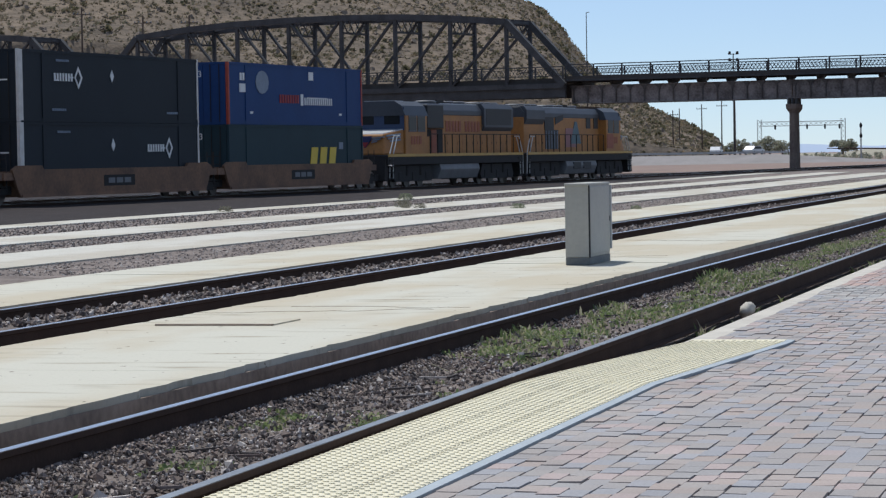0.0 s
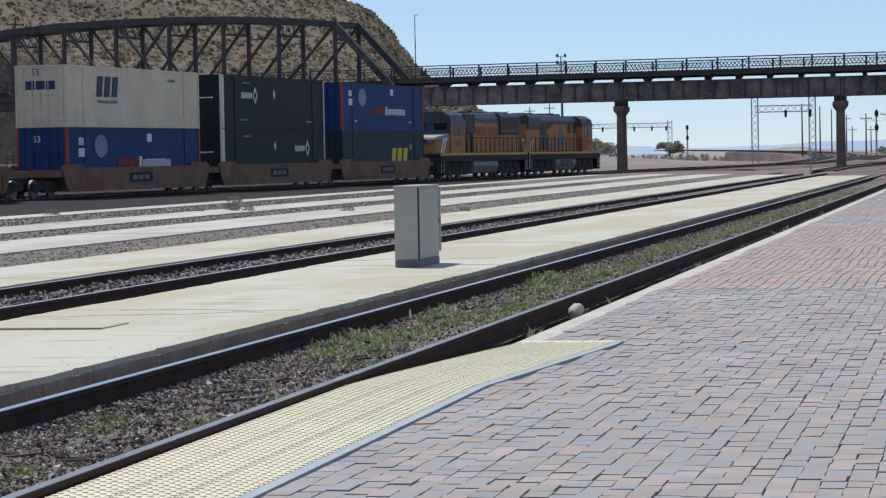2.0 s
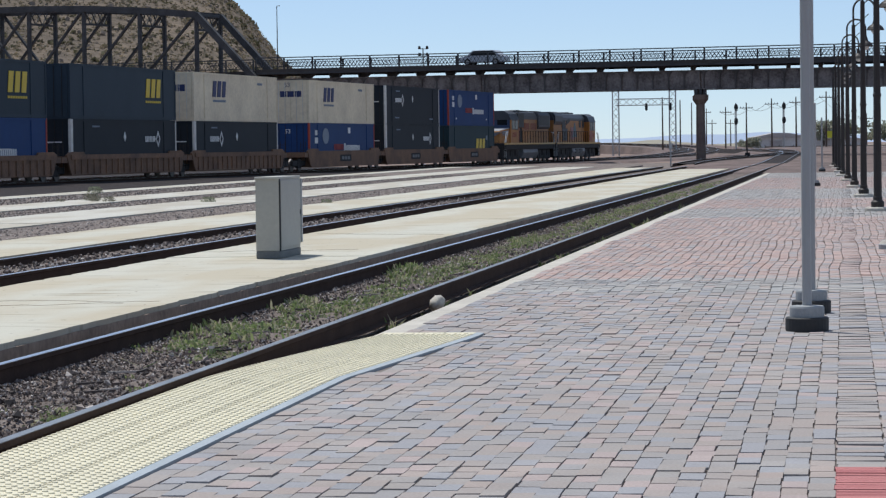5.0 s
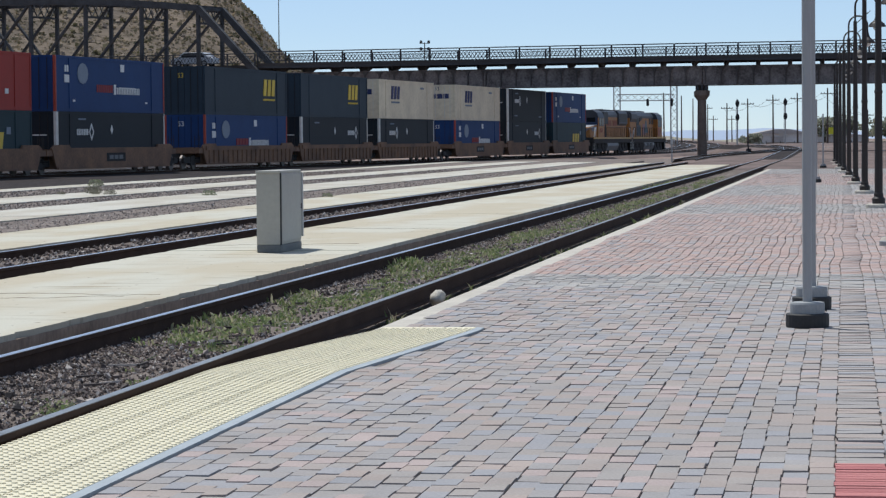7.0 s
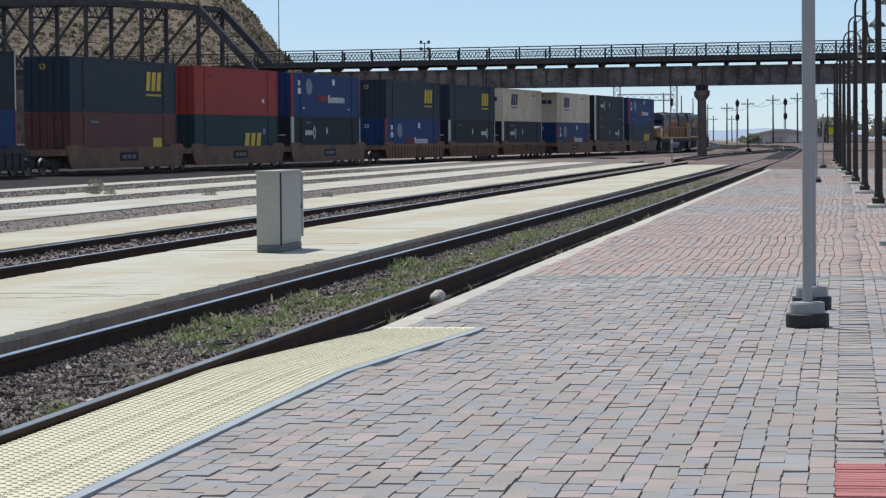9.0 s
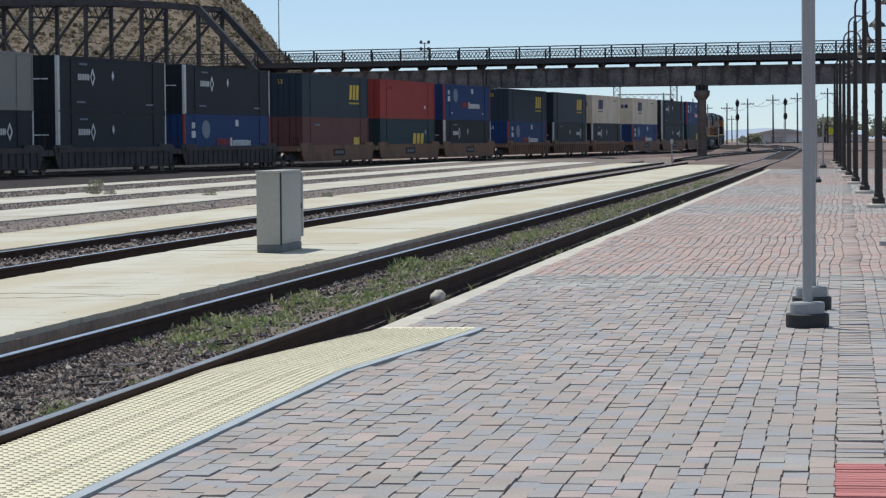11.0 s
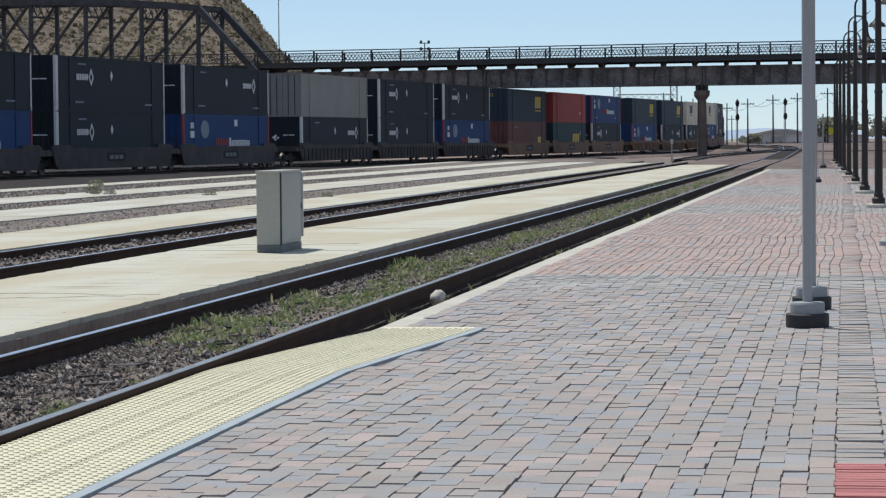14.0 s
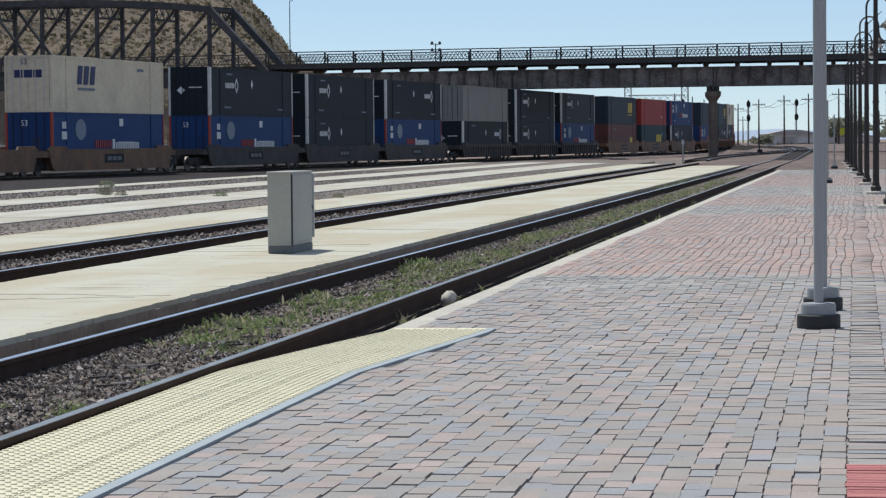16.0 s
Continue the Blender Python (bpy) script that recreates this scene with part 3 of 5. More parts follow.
# ---- steel road bridge ----
B_DIR = Vector((0.9296, -0.3685, 0))
BRIDGE = Matrix.Translation((3.67, 259, 0)) @ Matrix.Rotation(math.atan2(B_DIR.y, B_DIR.x), 4, "Z")
# bridge frame: x along it to the right, y away from the platform, z up
PITCH = 3.05
DECK_W = 5.6


def rise(x):
    return 0.09 - 0.0025 * x


bridge = thing("road_bridge", "dark steel girder road bridge with lattice railing on concrete piers", "bridge", at=BRIDGE)
X0, X1 = -23.1, 80.0
for y in (0.6, DECK_W - 0.6):
    x = -23.2
    for x2 in (0.0, 21.7, 43.4, 65.1, 80.0):
        g = Shape()
        za, zb = 6.5 + rise(x), 6.5 + rise(x2)
        g.hexa([(x + .05, y - .02, za), (x2 - .05, y - .02, zb), (x + .05, y + .02, za), (x2 - .05, y + .02, zb), (x + .05, y - .02, za + 1.77), (x2 - .05, y - .02, zb + 1.77), (x + .05, y + .02, za + 1.77), (x2 - .05, y + .02, zb + 1.77)])
        girder = part("girder", g, M["girder"], bridge)
        for dz in (0, 1.71):
            part("flange", Shape().hexa([(x + .05, y - .22, za + dz), (x2 - .05, y - .22, zb + dz), (x + .05, y + .22, za + dz), (x2 - .05, y + .22, zb + dz), (x + .05, y - .22, za + dz + .06), (x2 - .05, y - .22, zb + dz + .06), (x + .05, y + .22, za + dz + .06), (x2 - .05, y + .22, zb + dz + .06)]), M["girder"], girder)
        xx = x + .3
        while xx < x2 - .1:
            # web stiffener with flared knees
            z = 6.5 + rise(xx)
            part("stiffener", Shape().prism([(xx - .05, z + .06), (xx + .05, z + .06), (xx + .05, z + 1.15), (xx + .14, z + 1.45), (xx + .42, z + 1.68), (xx + .42, z + 1.71), (xx - .42, z + 1.71), (xx - .42, z + 1.68), (xx - .14, z + 1.45), (xx - .05, z + 1.15)], y - .17, y + .17, axis=1), M["rib"], girder)
            xx += PITCH / 2
        x = x2
slab_shape = Shape()
slab_shape.hexa([(X0, -1.0, 8.88 + rise(X0)), (X1, -1.0, 8.88 + rise(X1)), (X0, DECK_W + 1, 8.88 + rise(X0)), (X1, DECK_W + 1, 8.88 + rise(X1)),
                 (X0, -1.0, 9.17 + rise(X0)), (X1, -1.0, 9.17 + rise(X1)), (X0, DECK_W + 1, 9.17 + rise(X0)), (X1, DECK_W + 1, 9.17 + rise(X1))])
part("deck", slab_shape, M["deck"], bridge)
for y in (-.98, DECK_W + .82):
    part("edge_beam", Shape().hexa([(X0, y, 8.68 + rise(X0)), (X1, y, 8.68 + rise(X1)), (X0, y + .16, 8.68 + rise(X0)), (X1, y + .16, 8.68 + rise(X1)), (X0, y, 8.876 + rise(X0)), (X1, y, 8.876 + rise(X1)), (X0, y + .16, 8.876 + rise(X0)), (X1, y + .16, 8.876 + rise(X1))]), M["steel"], bridge)
x = X0 + 1.2
while x < X1:
    z = rise(x)
    part("bracket", Shape().prism([(-0.9, 8.87 + z), (-0.9, 8.74 + z), (0.3, 8.68 + z), (0.6, 8.28 + z), (0.8, 8.28 + z), (0.8, 8.87 + z)], x - .06, x + .06), M["steel"], bridge)
    beam_end = x - .21 * (DECK_W - 1.6)
    part("floor_beam", Shape().hexa([(x - .05, .8, 8.1 + z), (x + .05, .8, 8.1 + z), (beam_end - .05, DECK_W - .8, 8.1 + z), (beam_end + .05, DECK_W - .8, 8.1 + z), (x - .05, .8, 8.87 + z), (x + .05, .8, 8.87 + z), (beam_end - .05, DECK_W - .8, 8.87 + z), (beam_end + .05, DECK_W - .8, 8.87 + z)]), M["steel"], bridge)
    part("bracket", Shape().prism([(DECK_W - .8, 8.87 + z), (DECK_W - .8, 8.28 + z), (DECK_W - .4, 8.29 + z), (DECK_W + .9, 8.78 + z), (DECK_W + .9, 8.87 + z)], x - .21 * DECK_W - .05, x - .21 * DECK_W + .05), M["steel"], bridge)
    x += PITCH


def railing(y, xa, xb, zf, parent):
    n = round((xb - xa) / PITCH)
    step = (xb - xa) / n
    for i in range(n + 1):
        x = xa + i * step
        part("railing_post", box(x - .07, x + .07, y - .06, y + .06, zf(x) - 1.22, zf(x) + .03), M["steel"], parent)
        if i < n:
            r = Shape()
            for nm, dz, w in (("top_rail", 0, .10), ("middle_rail", -.24, .055), ("bottom_rail", -.90, .07)):
                part(nm, Shape().beam((x + .1, y, zf(x) + dz), (x + step - .1, y, zf(x + step) + dz), .07, w), M["steel"], parent)
            m = 8
            for j in range(m):
                a, b = x + step * j / m, x + step * (j + 1) / m
                for p, q in ((a, b), (b, a)):
                    r.beam((p, y, zf(p) - .89), (q, y, zf(q) - .25), .035, .038)
            tagged(part("railing_lattice", r, M["steel"], parent), kind="stuff")


railing(-0.9, X0, X1 - 18, lambda x: 10.3 + rise(x), bridge)
railing(DECK_W + 0.9, X0, X1 - 18, lambda x: 10.3 + rise(x), bridge)


def pier(x, low):
    p = thing("pier", "brown concrete bridge pier column with flared cap", "bridge pier", "bridge piers", at=BRIDGE @ Matrix.Translation((x, 0, 0)))
    top = 6.3 + rise(x)
    for y in (0.6, DECK_W - .6):
        sx = -.3176 * (y - .6)
        s = Shape().lathe([(0.46, low), (0.42, low + .4), (0.36, top - 1.3), (0.36, top - 1.2), (0.70, top - .75), (0.72, top - .35), (0.66, top - .32)], 8, (sx, y, 0))
        col = part("column", s, M["pier"], p)
        for dx in (sx - .4, sx, sx + .4):
            part("bearing", box(dx - .1, dx + .1, y - .2, y + .2, top - .33, 6.52 + rise(x)), M["steel"], col)
    return p


for x, low in ((0.0, -0.36), (21.7, -0.36), (43.4, -0.36), (65.1, -.36)):
    pier(x, low)
ab = part("bridge_pier", box(-25.6, -22.2, -0.9, 5.4, -0.36, 6.34), M["pier"], None, bevel=0.1)
ab.matrix_world = BRIDGE
tagged(ab, "brown concrete wall pier under the truss end", "bridge pier")

# the camelback truss spans
truss_groups = [(-79.9, 9, 6.31, (0, 14.9, 15.5, 15.85, 16.0, 16.0, 15.85, 15.5, 14.9, 0)), (-142.8, 9, 6.9, (0, 15.2, 15.8, 16.1, 16.2, 16.2, 16.1, 15.8, 15.2, 0))]
for bx, n, step, tops in truss_groups:
    tr = thing("truss_bridge", "dark riveted steel camelback truss road bridge span", "bridge", "truss spans", at=BRIDGE)
    low = 8.42
    for y in (-1.1, 4.2):
        for i in range(n):
            xa, xb = bx + i * step, bx + (i + 1) * step
            za, zb = tops[i] or low, tops[i + 1] or low
            part("top_chord" if 0 < i < n - 1 else "end_post", Shape().beam((xa, y, za), (xb, y, zb), .55, .62), M["steel"], tr)
            part("bottom_chord", Shape().beam((xa, y, low), (xb, y, low), .4, .5), M["steel"], tr)
            if i > 0:
                part("vertical", Shape().beam((xa, y, low), (xa, y, za), .34, .34, (0, 1, 0)), M["steel"], tr)
            if 0 < i < n - 1:
                if i < n // 2:
                    ends = [((xa, y, za), (xb, y, low))]
                elif i > n // 2:
                    ends = [((xb, y, zb), (xa, y, low))]
                else:
                    ends = [((xa, y, za), (xb, y, low)), ((xb, y, zb), (xa, y, low))]
                for a, b in ends:
                    part("diagonal", Shape().beam(a, b, .2, .36, (0, 1, 0)), M["steel"], tr)
    for i in range(1, n):
        xa = bx + i * step
        z = tops[i]
        ya, yb = -1.1, 4.2
        part("sway_strut", Shape().beam((xa, ya, z), (xa, yb, z), .25, .3), M["steel"], tr)
        part("sway_strut", Shape().beam((xa, ya, z - 1.5), (xa, yb, z - 1.5), .15, .2), M["steel"], tr)
        for j in range(4):
            p, q = ya + (yb - ya) * j / 4, ya + (yb - ya) * (j + 1) / 4
            part("lacing_bar", Shape().beam((xa, p, z), (xa, q, z - 1.5), .08, .1), M["steel"], tr)
            part("lacing_bar", Shape().beam((xa, q, z), (xa, p, z - 1.5), .08, .1), M["steel"], tr)
        if i < n - 1:
            z2 = tops[i + 1]
            part("lateral_brace", Shape().beam((xa, ya, z), (xa + step, yb, z2), .14, .14).beam((xa, yb, z), (xa + step, ya, z2), .14, .14), M["steel"], tr)
    part("deck", box(bx, bx + n * step, -.8, 3.9, low + .25, low + .75), M["deck"], tr)
    part("floor_girder", box(bx, bx + n * step, -1.0, -.7, low - 1.15, low + .2), M["steel"], tr)
    part("floor_girder", box(bx, bx + n * step, 3.7, 4.0, low - 1.15, low + .2), M["steel"], tr)
    railing(-1.45, bx, bx + n * step, lambda x: low + 1.85, tr)
approach = thing("bridge_approach", "concrete approach wall at the far end of the road bridge", "bridge approach", at=BRIDGE)
part("wall", box(-260, -144.2, -1.2, 5.0, -.4, 9.15), M["pier"], approach)


# ---- the train ----
def container(kind):
    """A 53-foot container, its length along y, resting on z = 0; its rear end faces back along -y."""
    spec = dict(navy=("navy", "frame_white", "dark slate 53-foot container with white end posts and logo shapes"),
                navy_r=("navy", "frame_white", "dark slate 53-foot container with white logo near its front"),
                blue=("blue", "frame_red", "blue 53-foot container with red corner posts and white marks"),
                slategrey=("slategrey", None, "blue-grey 53-foot container with yellow block logo"),
                teal=("teal", None, "dark teal 53-foot container with large yellow block logo"),
                white=("white", None, "dirty off-white 53-foot container with dark blue logo"),
                red=("red", None, "bright red 53-foot container with small white mark"),
                maroon=("maroon", None, "faded maroon 53-foot container with pale yellow patch"),
                grey=("grey", None, "plain grey weathered 53-foot container"))[kind]
    body, post = M[spec[0]], M[spec[1]] if spec[1] else M[spec[0]]
    c = thing("container", spec[2], "shipping container", "containers on the train")
    L, W, H = 8.075, 1.295, 2.88
    s = Shape().box(-W + .03, W - .03, -L + .1, L - .1, .14, H - .06)
    part("shell", s, body, c)
    for z0, z1 in ((0.0, .17), (H - .12, H)):
        rails = Shape()
        for x in (-W, W - .07):
            rails.box(x, x + .07, -L + .12, L - .12, z0, z1)
        for y in (-L, L - .12):
            rails.box(-W + .13, W - .13, y, y + .12, z0, z1)
        part("frame_rail", rails, body, c)
    for y in (-L, L - .14):
        for x in (-W, W - .13):
            p = Shape().box(x, x + .13, y, y + .14, 0, H)
            if y < 0 and spec[1] == "frame_white":
                p.box(x - .001, x + .131, y - .004, y + .32, .05, H - .02)
            part("corner_post", p, post, c)
    for y in (-6.1, 6.1):
        for x in (-W - .004, W - .075):
            part("stacking_post", box(x, x + .08, y - .1, y + .1, 0, H + .004), body, c)
    doors = part("door", box(-W + .15, -.01, -L - .012, -L + .06, .16, H - .14).box(.01, W - .15, -L - .012, -L + .06, .16, H - .14), body, c)
    for x in (-.85, -.4, .4, .85):
        part("lock_rod", Shape().tube((x, -L - .035, .12), (x, -L - .035, H - .1), .02, n=6), M["frame_white"] if kind == "white" else M["running"], doors)
    k = W + .002

    def mark(name, material, *rects):
        if name == "small_print":
            sh = Shape()
            for a, b, z0, z1 in rects:
                sh.box(k - .02, k + .006, a, b, z0, z1)
            tagged(part(name, sh, M[material], c), kind="stuff")
            return
        for a, b, z0, z1 in rects:
            part(name, Shape().box(k - .02, k + .006, a, b, z0, z1), M[material], c)

    def stripes(y0, y1, z0, z1, n, fill=.7):
        w = (y1 - y0) / n
        return [(y0 + i * w, y0 + i * w + w * fill, z0, z1) for i in range(n)]

    def diamond(y, z, w, h, material):
        part("logo_diamond", Shape().prism([(y - w, z), (y, z - h), (y + w, z), (y, z + h)], k - .02, k + (.006 if material == "mark_white" else .011)), M[material], c)

    def lean(y, w, z, h, material):
        """A plain leaning block."""
        part("logo", Shape().prism([(y, z), (y + w * .86, z), (y + w * 1.14, z + h), (y + w * .28, z + h)], k - .02, k + .006), M[material], c)

    if kind in ("navy", "navy_r"):
        o = -5.2 if kind == "navy" else 3.0
        mark("logo", "mark_white", *stripes(o, o + 1.65, 1.66, 1.98, 7, .52), (o + .05, o + .4, 1.66, 1.72), (o + 1.2, o + 1.6, 1.79, 1.85))
        diamond(o + 2.05, 1.82, .34, .46, "mark_white")
        diamond(o + 2.02, 1.82, .2, .27, "navy")
        diamond(-.2, 1.95, .17, .26, "mark_white")
        mark("small_print", "mark_grey", *stripes(-5.4, -4.2, .45, .55, 7), *stripes(4.9, 6.0, .4, .5, 6), *stripes(-5.0, -3.9, 2.45, 2.54, 7))
    elif kind == "blue":
        part("logo_disc", Shape().prism([(-4.3 + .75 * math.cos(a * .5236), 2.0 + .55 * math.sin(a * .5236)) for a in range(12)], k - .02, k + .004), M["mark_grey"], c)
        mark("logo_red", "mark_red", *stripes(-2.3, .1, 1.05, 1.45, 8, .6))
        mark("logo", "mark_white", (.2, .5, .95, 1.5), *stripes(.65, 4.2, .98, 1.34, 14, .55), (1.0, 3.4, 1.3, 1.36))
        mark("placard", "mark_white", (1.2, 1.75, 2.2, 2.6), (-6.85, -6.2, 1.5, 1.9))
        mark("small_print", "mark_white", *stripes(-6.8, -6.2, 2.05, 2.4, 2), (-5.7, -5.4, .5, .62), (5.0, 5.3, .5, .6))
    elif kind in ("slategrey", "teal"):
        y = 4.4 if kind == "slategrey" else 2.9
        w = 1.25 if kind == "slategrey" else 1.7
        z = 1.25 if kind == "slategrey" else .75
        for i in range(3):
            a = y - w + i * w * .68
            lean(a, .54 * w, z, 1.05, "mark_yellow")
        mark("small_print", "mark_yellow", *stripes(y - w, y + w, z - .3, z - .18, 8))
        if kind == "teal":
            mark("small_print", "mark_yellow", *stripes(-3.8, 1.0, .55, .72, 16))
            mark("placard", "mark_grey", (4.9, 5.4, 1.7, 2.05))
    elif kind == "white":
        for i in range(3):
            a = -4.7 + i * .88
            lean(a, .70, 1.45, .97, "mark_blue")
        mark("small_print", "mark_grey", *stripes(-4.6, -2.2, 1.15, 1.28, 10), *stripes(4.0, 5.0, 2.3, 2.45, 5))
        for i in range(3):
            part("end_logo", box(-.75 + i * .52, -.75 + i * .52 + .46, -L - .02, -L - .01, 1.75, 2.15), M["mark_blue"], c)
    elif kind == "red":
        mark("placard", "mark_white", (4.8, 5.2, .8, 1.05))
        mark("small_print", "mark_red", *stripes(-5.5, -4.4, 2.2, 2.4, 5))
    elif kind == "maroon":
        mark("logo", "mark_yellow", (4.2, 5.6, .7, 1.5))
        mark("small_print", "mark_grey", *stripes(-5.2, -4.0, 2.3, 2.42, 6))
    if kind in ("blue", "slategrey", "teal", "white"):
        fc = bpy.data.curves.new("end_number", "FONT")
        fc.body, fc.size, fc.extrude = "53", .42, .004
        txt = new("end_number", fc)
        txt.data.materials.append(M["mark_blue" if kind == "white" else "mark_yellow" if kind == "slategrey" else "mark_white"])
        txt.parent = c
        txt.matrix_local = pose(-.45, -L - .02, 2.2 if kind != "white" else 2.42, 90, 0, 0)
    if kind in ("navy", "navy_r"):
        part("door_diamond", Shape().prism([(-.75, 1.5), (-.5, 1.27), (-.25, 1.5), (-.5, 1.73)], -L - .03, -L - .015, axis=1), M["mark_white"], c)
        part("door_bar", box(0, .8, -L - .03, -L - .015, 1.64, 1.70), M["mark_white"], c)
    return c


def bogie(parent, y, axles=(-.89, .89)):
    tr = part("truck", Shape().box(-1.05, -.9, y - 1.4, y + 1.4, .38, .72).box(.9, 1.05, y - 1.4, y + 1.4, .38, .72).box(-.95, .95, y - .3, y + .3, .45, .75).box(.86, 1.08, y - .35, y + .35, .25, .78), M["running"], parent)
    for dy in axles:
        for x in (-.82, .70):
            part("wheel", Shape().tube((x, y + dy, .43), (x + .12, y + dy, .43), .43, n=18), M["wheel"], tr)


def well_car(ribbed, mat_name, first, last):
    label = "rusty tan double-stack well car with smooth sides" if mat_name == "well_tan" else "dirty dark double-stack well car with grimy sides"
    if ribbed:
        label = "brown double-stack well car with ribbed sides"
    w = thing("well_car", label, "rail car", "well cars of the train")
    m = M[mat_name]
    for x in (-1.45, 1.33):
        s = Shape()
        s.prism([(-8.35, .30), (8.35, .30), (8.6, .62), (9.0, 1.36), (8.55, 1.52), (6.6, 1.52), (6.45, 1.36), (-6.45, 1.36), (-6.6, 1.52), (-8.55, 1.52), (-9.0, 1.36), (-8.6, .62)], x, x + .12)
        side = part("side", s, m, w, bevel=.015)
        if ribbed:
            y = -8.0
            while y < 8.1:
                part("rib", box(x - .06, x + .18, y, y + .13, .36, 1.12), m, side)
                y += .89
            part("sill", box(x - .07, x + .19, -8.5, 8.5, 1.12, 1.38), m, side)
        else:
            part("sill", box(x - .05, x + .17, -8.3, 8.3, .26, .38), m, side)
            part("name_plate", box(x - .008, x + .128, -1.4, 1.4, .62, 1.08), M["running"], side)
            for i in range(3):
                part("plate_bar", box(x - .012, x + .132, -1.0 + i * .72, -.42 + i * .72, .74, .96), M["tank_grey"], side)
    part("floor", box(-1.33, 1.33, -8.3, 8.3, .28, .36), m, w)
    for e in (-1, 1):
        y = sorted((e * 8.35, e * 9.6))
        part("end_platform", box(-1.4, 1.4, y[0], y[1], .95, 1.25), m, w)
        part("end_bulkhead", box(-1.33, 1.33, min(e * 8.22, e * 8.35), max(e * 8.22, e * 8.35), .3, 1.3), m, w)
        lad = Shape()
        for x in (1.05, 1.38):
            lad.tube((x, e * 9.35, .5), (x, e * 9.35, 2.0), .02, n=5)
        for i in range(4):
            lad.tube((1.05, e * 9.35, .65 + i * .38), (1.38, e * 9.35, .65 + i * .38), .015, n=5)
        part("ladder", lad, M["running"], w)
    bogie(w, -9.8)
    if first:
        bogie(w, 9.5)
        part("coupler", box(-.12, .12, 9.2, 11.4, .7, .95), M["running"], w)
    if last:
        part("coupler", box(-.12, .12, -11.4, -9.2, .7, .95), M["running"], w)
    return w


def locomotive(lead):
    """A six-axle road locomotive, 22.4 m long, its cab towards +y."""
    l = thing("locomotive", "yellow and grey leading diesel locomotive with painted side panel" if lead else "yellow and grey diesel locomotive running backwards, red lettering", "locomotive", "locomotives")
    yel, gry, blk = M["loco_yellow"], M["loco_grey"], M["black"]
    part("frame", box(-1.5, 1.5, -10.9, 10.9, 1.2, 1.66), M["running"], l, bevel=.03)
    part("walkway", box(-1.52, 1.52, -10.9, 10.9, 1.66, 1.70), gry, l)
    for x in (-1.53, 1.51):
        part("sill_stripe", box(x, x + .02, -10.9, 10.9, 1.60, 1.74), M["sill_yellow"], l, "bright yellow sill stripe")
    part("fuel_tank", Shape().prism([(-1.4, 1.3), (-1.5, .9), (-1.3, .38), (1.3, .38), (1.5, .9), (1.4, 1.3)], -3.3, 3.0, axis=1), M["tank_grey"], l, "grey fuel tank", bevel=.04)
    if lead:
        for x in (-1.5, 1.46):
            for y in (-1.9, .2):
                part("tank_panel", box(x, x + .04, y, y + 1.5, .72, 1.12), blk, l)
    else:
        for x in (-1.42, 1.38):
            part("air_reservoir", box(x, x + .06, -1.6, 2.4, 1.36, 1.56), M["tank_grey"], l)
    # the long hood
    part("long_hood", box(-1.02, 1.02, -10.2, 5.1, 1.70, 3.72), yel, l, bevel=.05)
    part("hood_roof", Shape().prism([(-1.04, 3.70), (1.04, 3.70), (1.04, 3.95), (.8, 4.28), (-.8, 4.28), (-1.04, 3.95)], -10.2, 5.1, axis=1), gry, l, bevel=.03)
    for y in (-8.9, -7.7, -6.5, -3.2, -1.4, 1.4):
        part("fan", Shape().lathe([(.62, 4.24), (.62, 4.42), (.5, 4.47), (.1, 4.47)], 18, (0, y, 0)), gry, l)
    part("exhaust", box(-.35, .35, -.6, .5, 4.2, 4.5), M["running"], l)
    # thin walkway strips coloured pale as highlights along the hood
    for x in (-.72, .66):
        part("roof_rail", box(x, x + .06, -10.0, 1.0, 4.28, 4.33), M["loco_highlight"], l)
    doors = 13 if not lead else 8
    for i in range(doors):
        for x in (-1.032, 1.02):
            y = -9.8 + i * .82
            door = part("hood_door", box(x, x + .012, y, y + .74, 1.82, 2.72), yel, l)
            part("latch", box(x - .004, x + .016, y + .62, y + .68, 2.2, 2.32), M["running"], door)
    if lead:
        part("radiator", Shape().prism([(-1.04, 3.3), (-1.2, 3.6), (-1.2, 4.1), (-1.0, 4.34), (1.0, 4.34), (1.2, 4.1), (1.2, 3.6), (1.04, 3.3)], -10.1, -6.6, axis=1), gry, l, "dark grey radiator wing", bevel=.03)
        for x in (-1.06, 1.03):
            part("vent", box(x, x + .03, -6.3, -4.5, 3.0, 3.72), blk, l)
            part("vent", Shape().prism([(-4.2, 3.3), (-2.6, 3.6), (-2.6, 3.9), (-4.2, 3.72)], x, x + .03), blk, l)
            grille = part("grille", box(x, x + .025, -6.2, -3.6, 1.9, 3.0), blk, l)
            for i in range(5):
                part("grille_bar", box(x - .008, x + .033, -6.1 + i * .56, -6.0 + i * .56, 1.9, 2.95), M["mark_grey"], grille)
            # painted panel
            part("painted_panel", box(x + .004, x + .02, -2.1, .0, 2.0, 3.1), M["panel_rose"], l, "faded rose painted patch")
            part("painted_panel", Shape().prism([(-1.2, 2.2), (1.1, 2.2), (.2, 3.5), (-.2, 3.5)], x, x + .028), M["panel_teal"], l, "blue-green painted patch")
            for y in (2.2, 3.8):
                part("vent", box(x, x + .03, y, y + .9, 3.1, 3.75), blk, l)
    else:
        part("radiator", Shape().prism([(-1.04, 2.9), (-1.2, 3.1), (-1.2, 4.1), (-1.0, 4.36), (1.0, 4.36), (1.2, 4.1), (1.2, 3.1), (1.04, 2.9)], -10.1, -5.0, axis=1), gry, l, "dark grey flared radiator housing", bevel=.03)
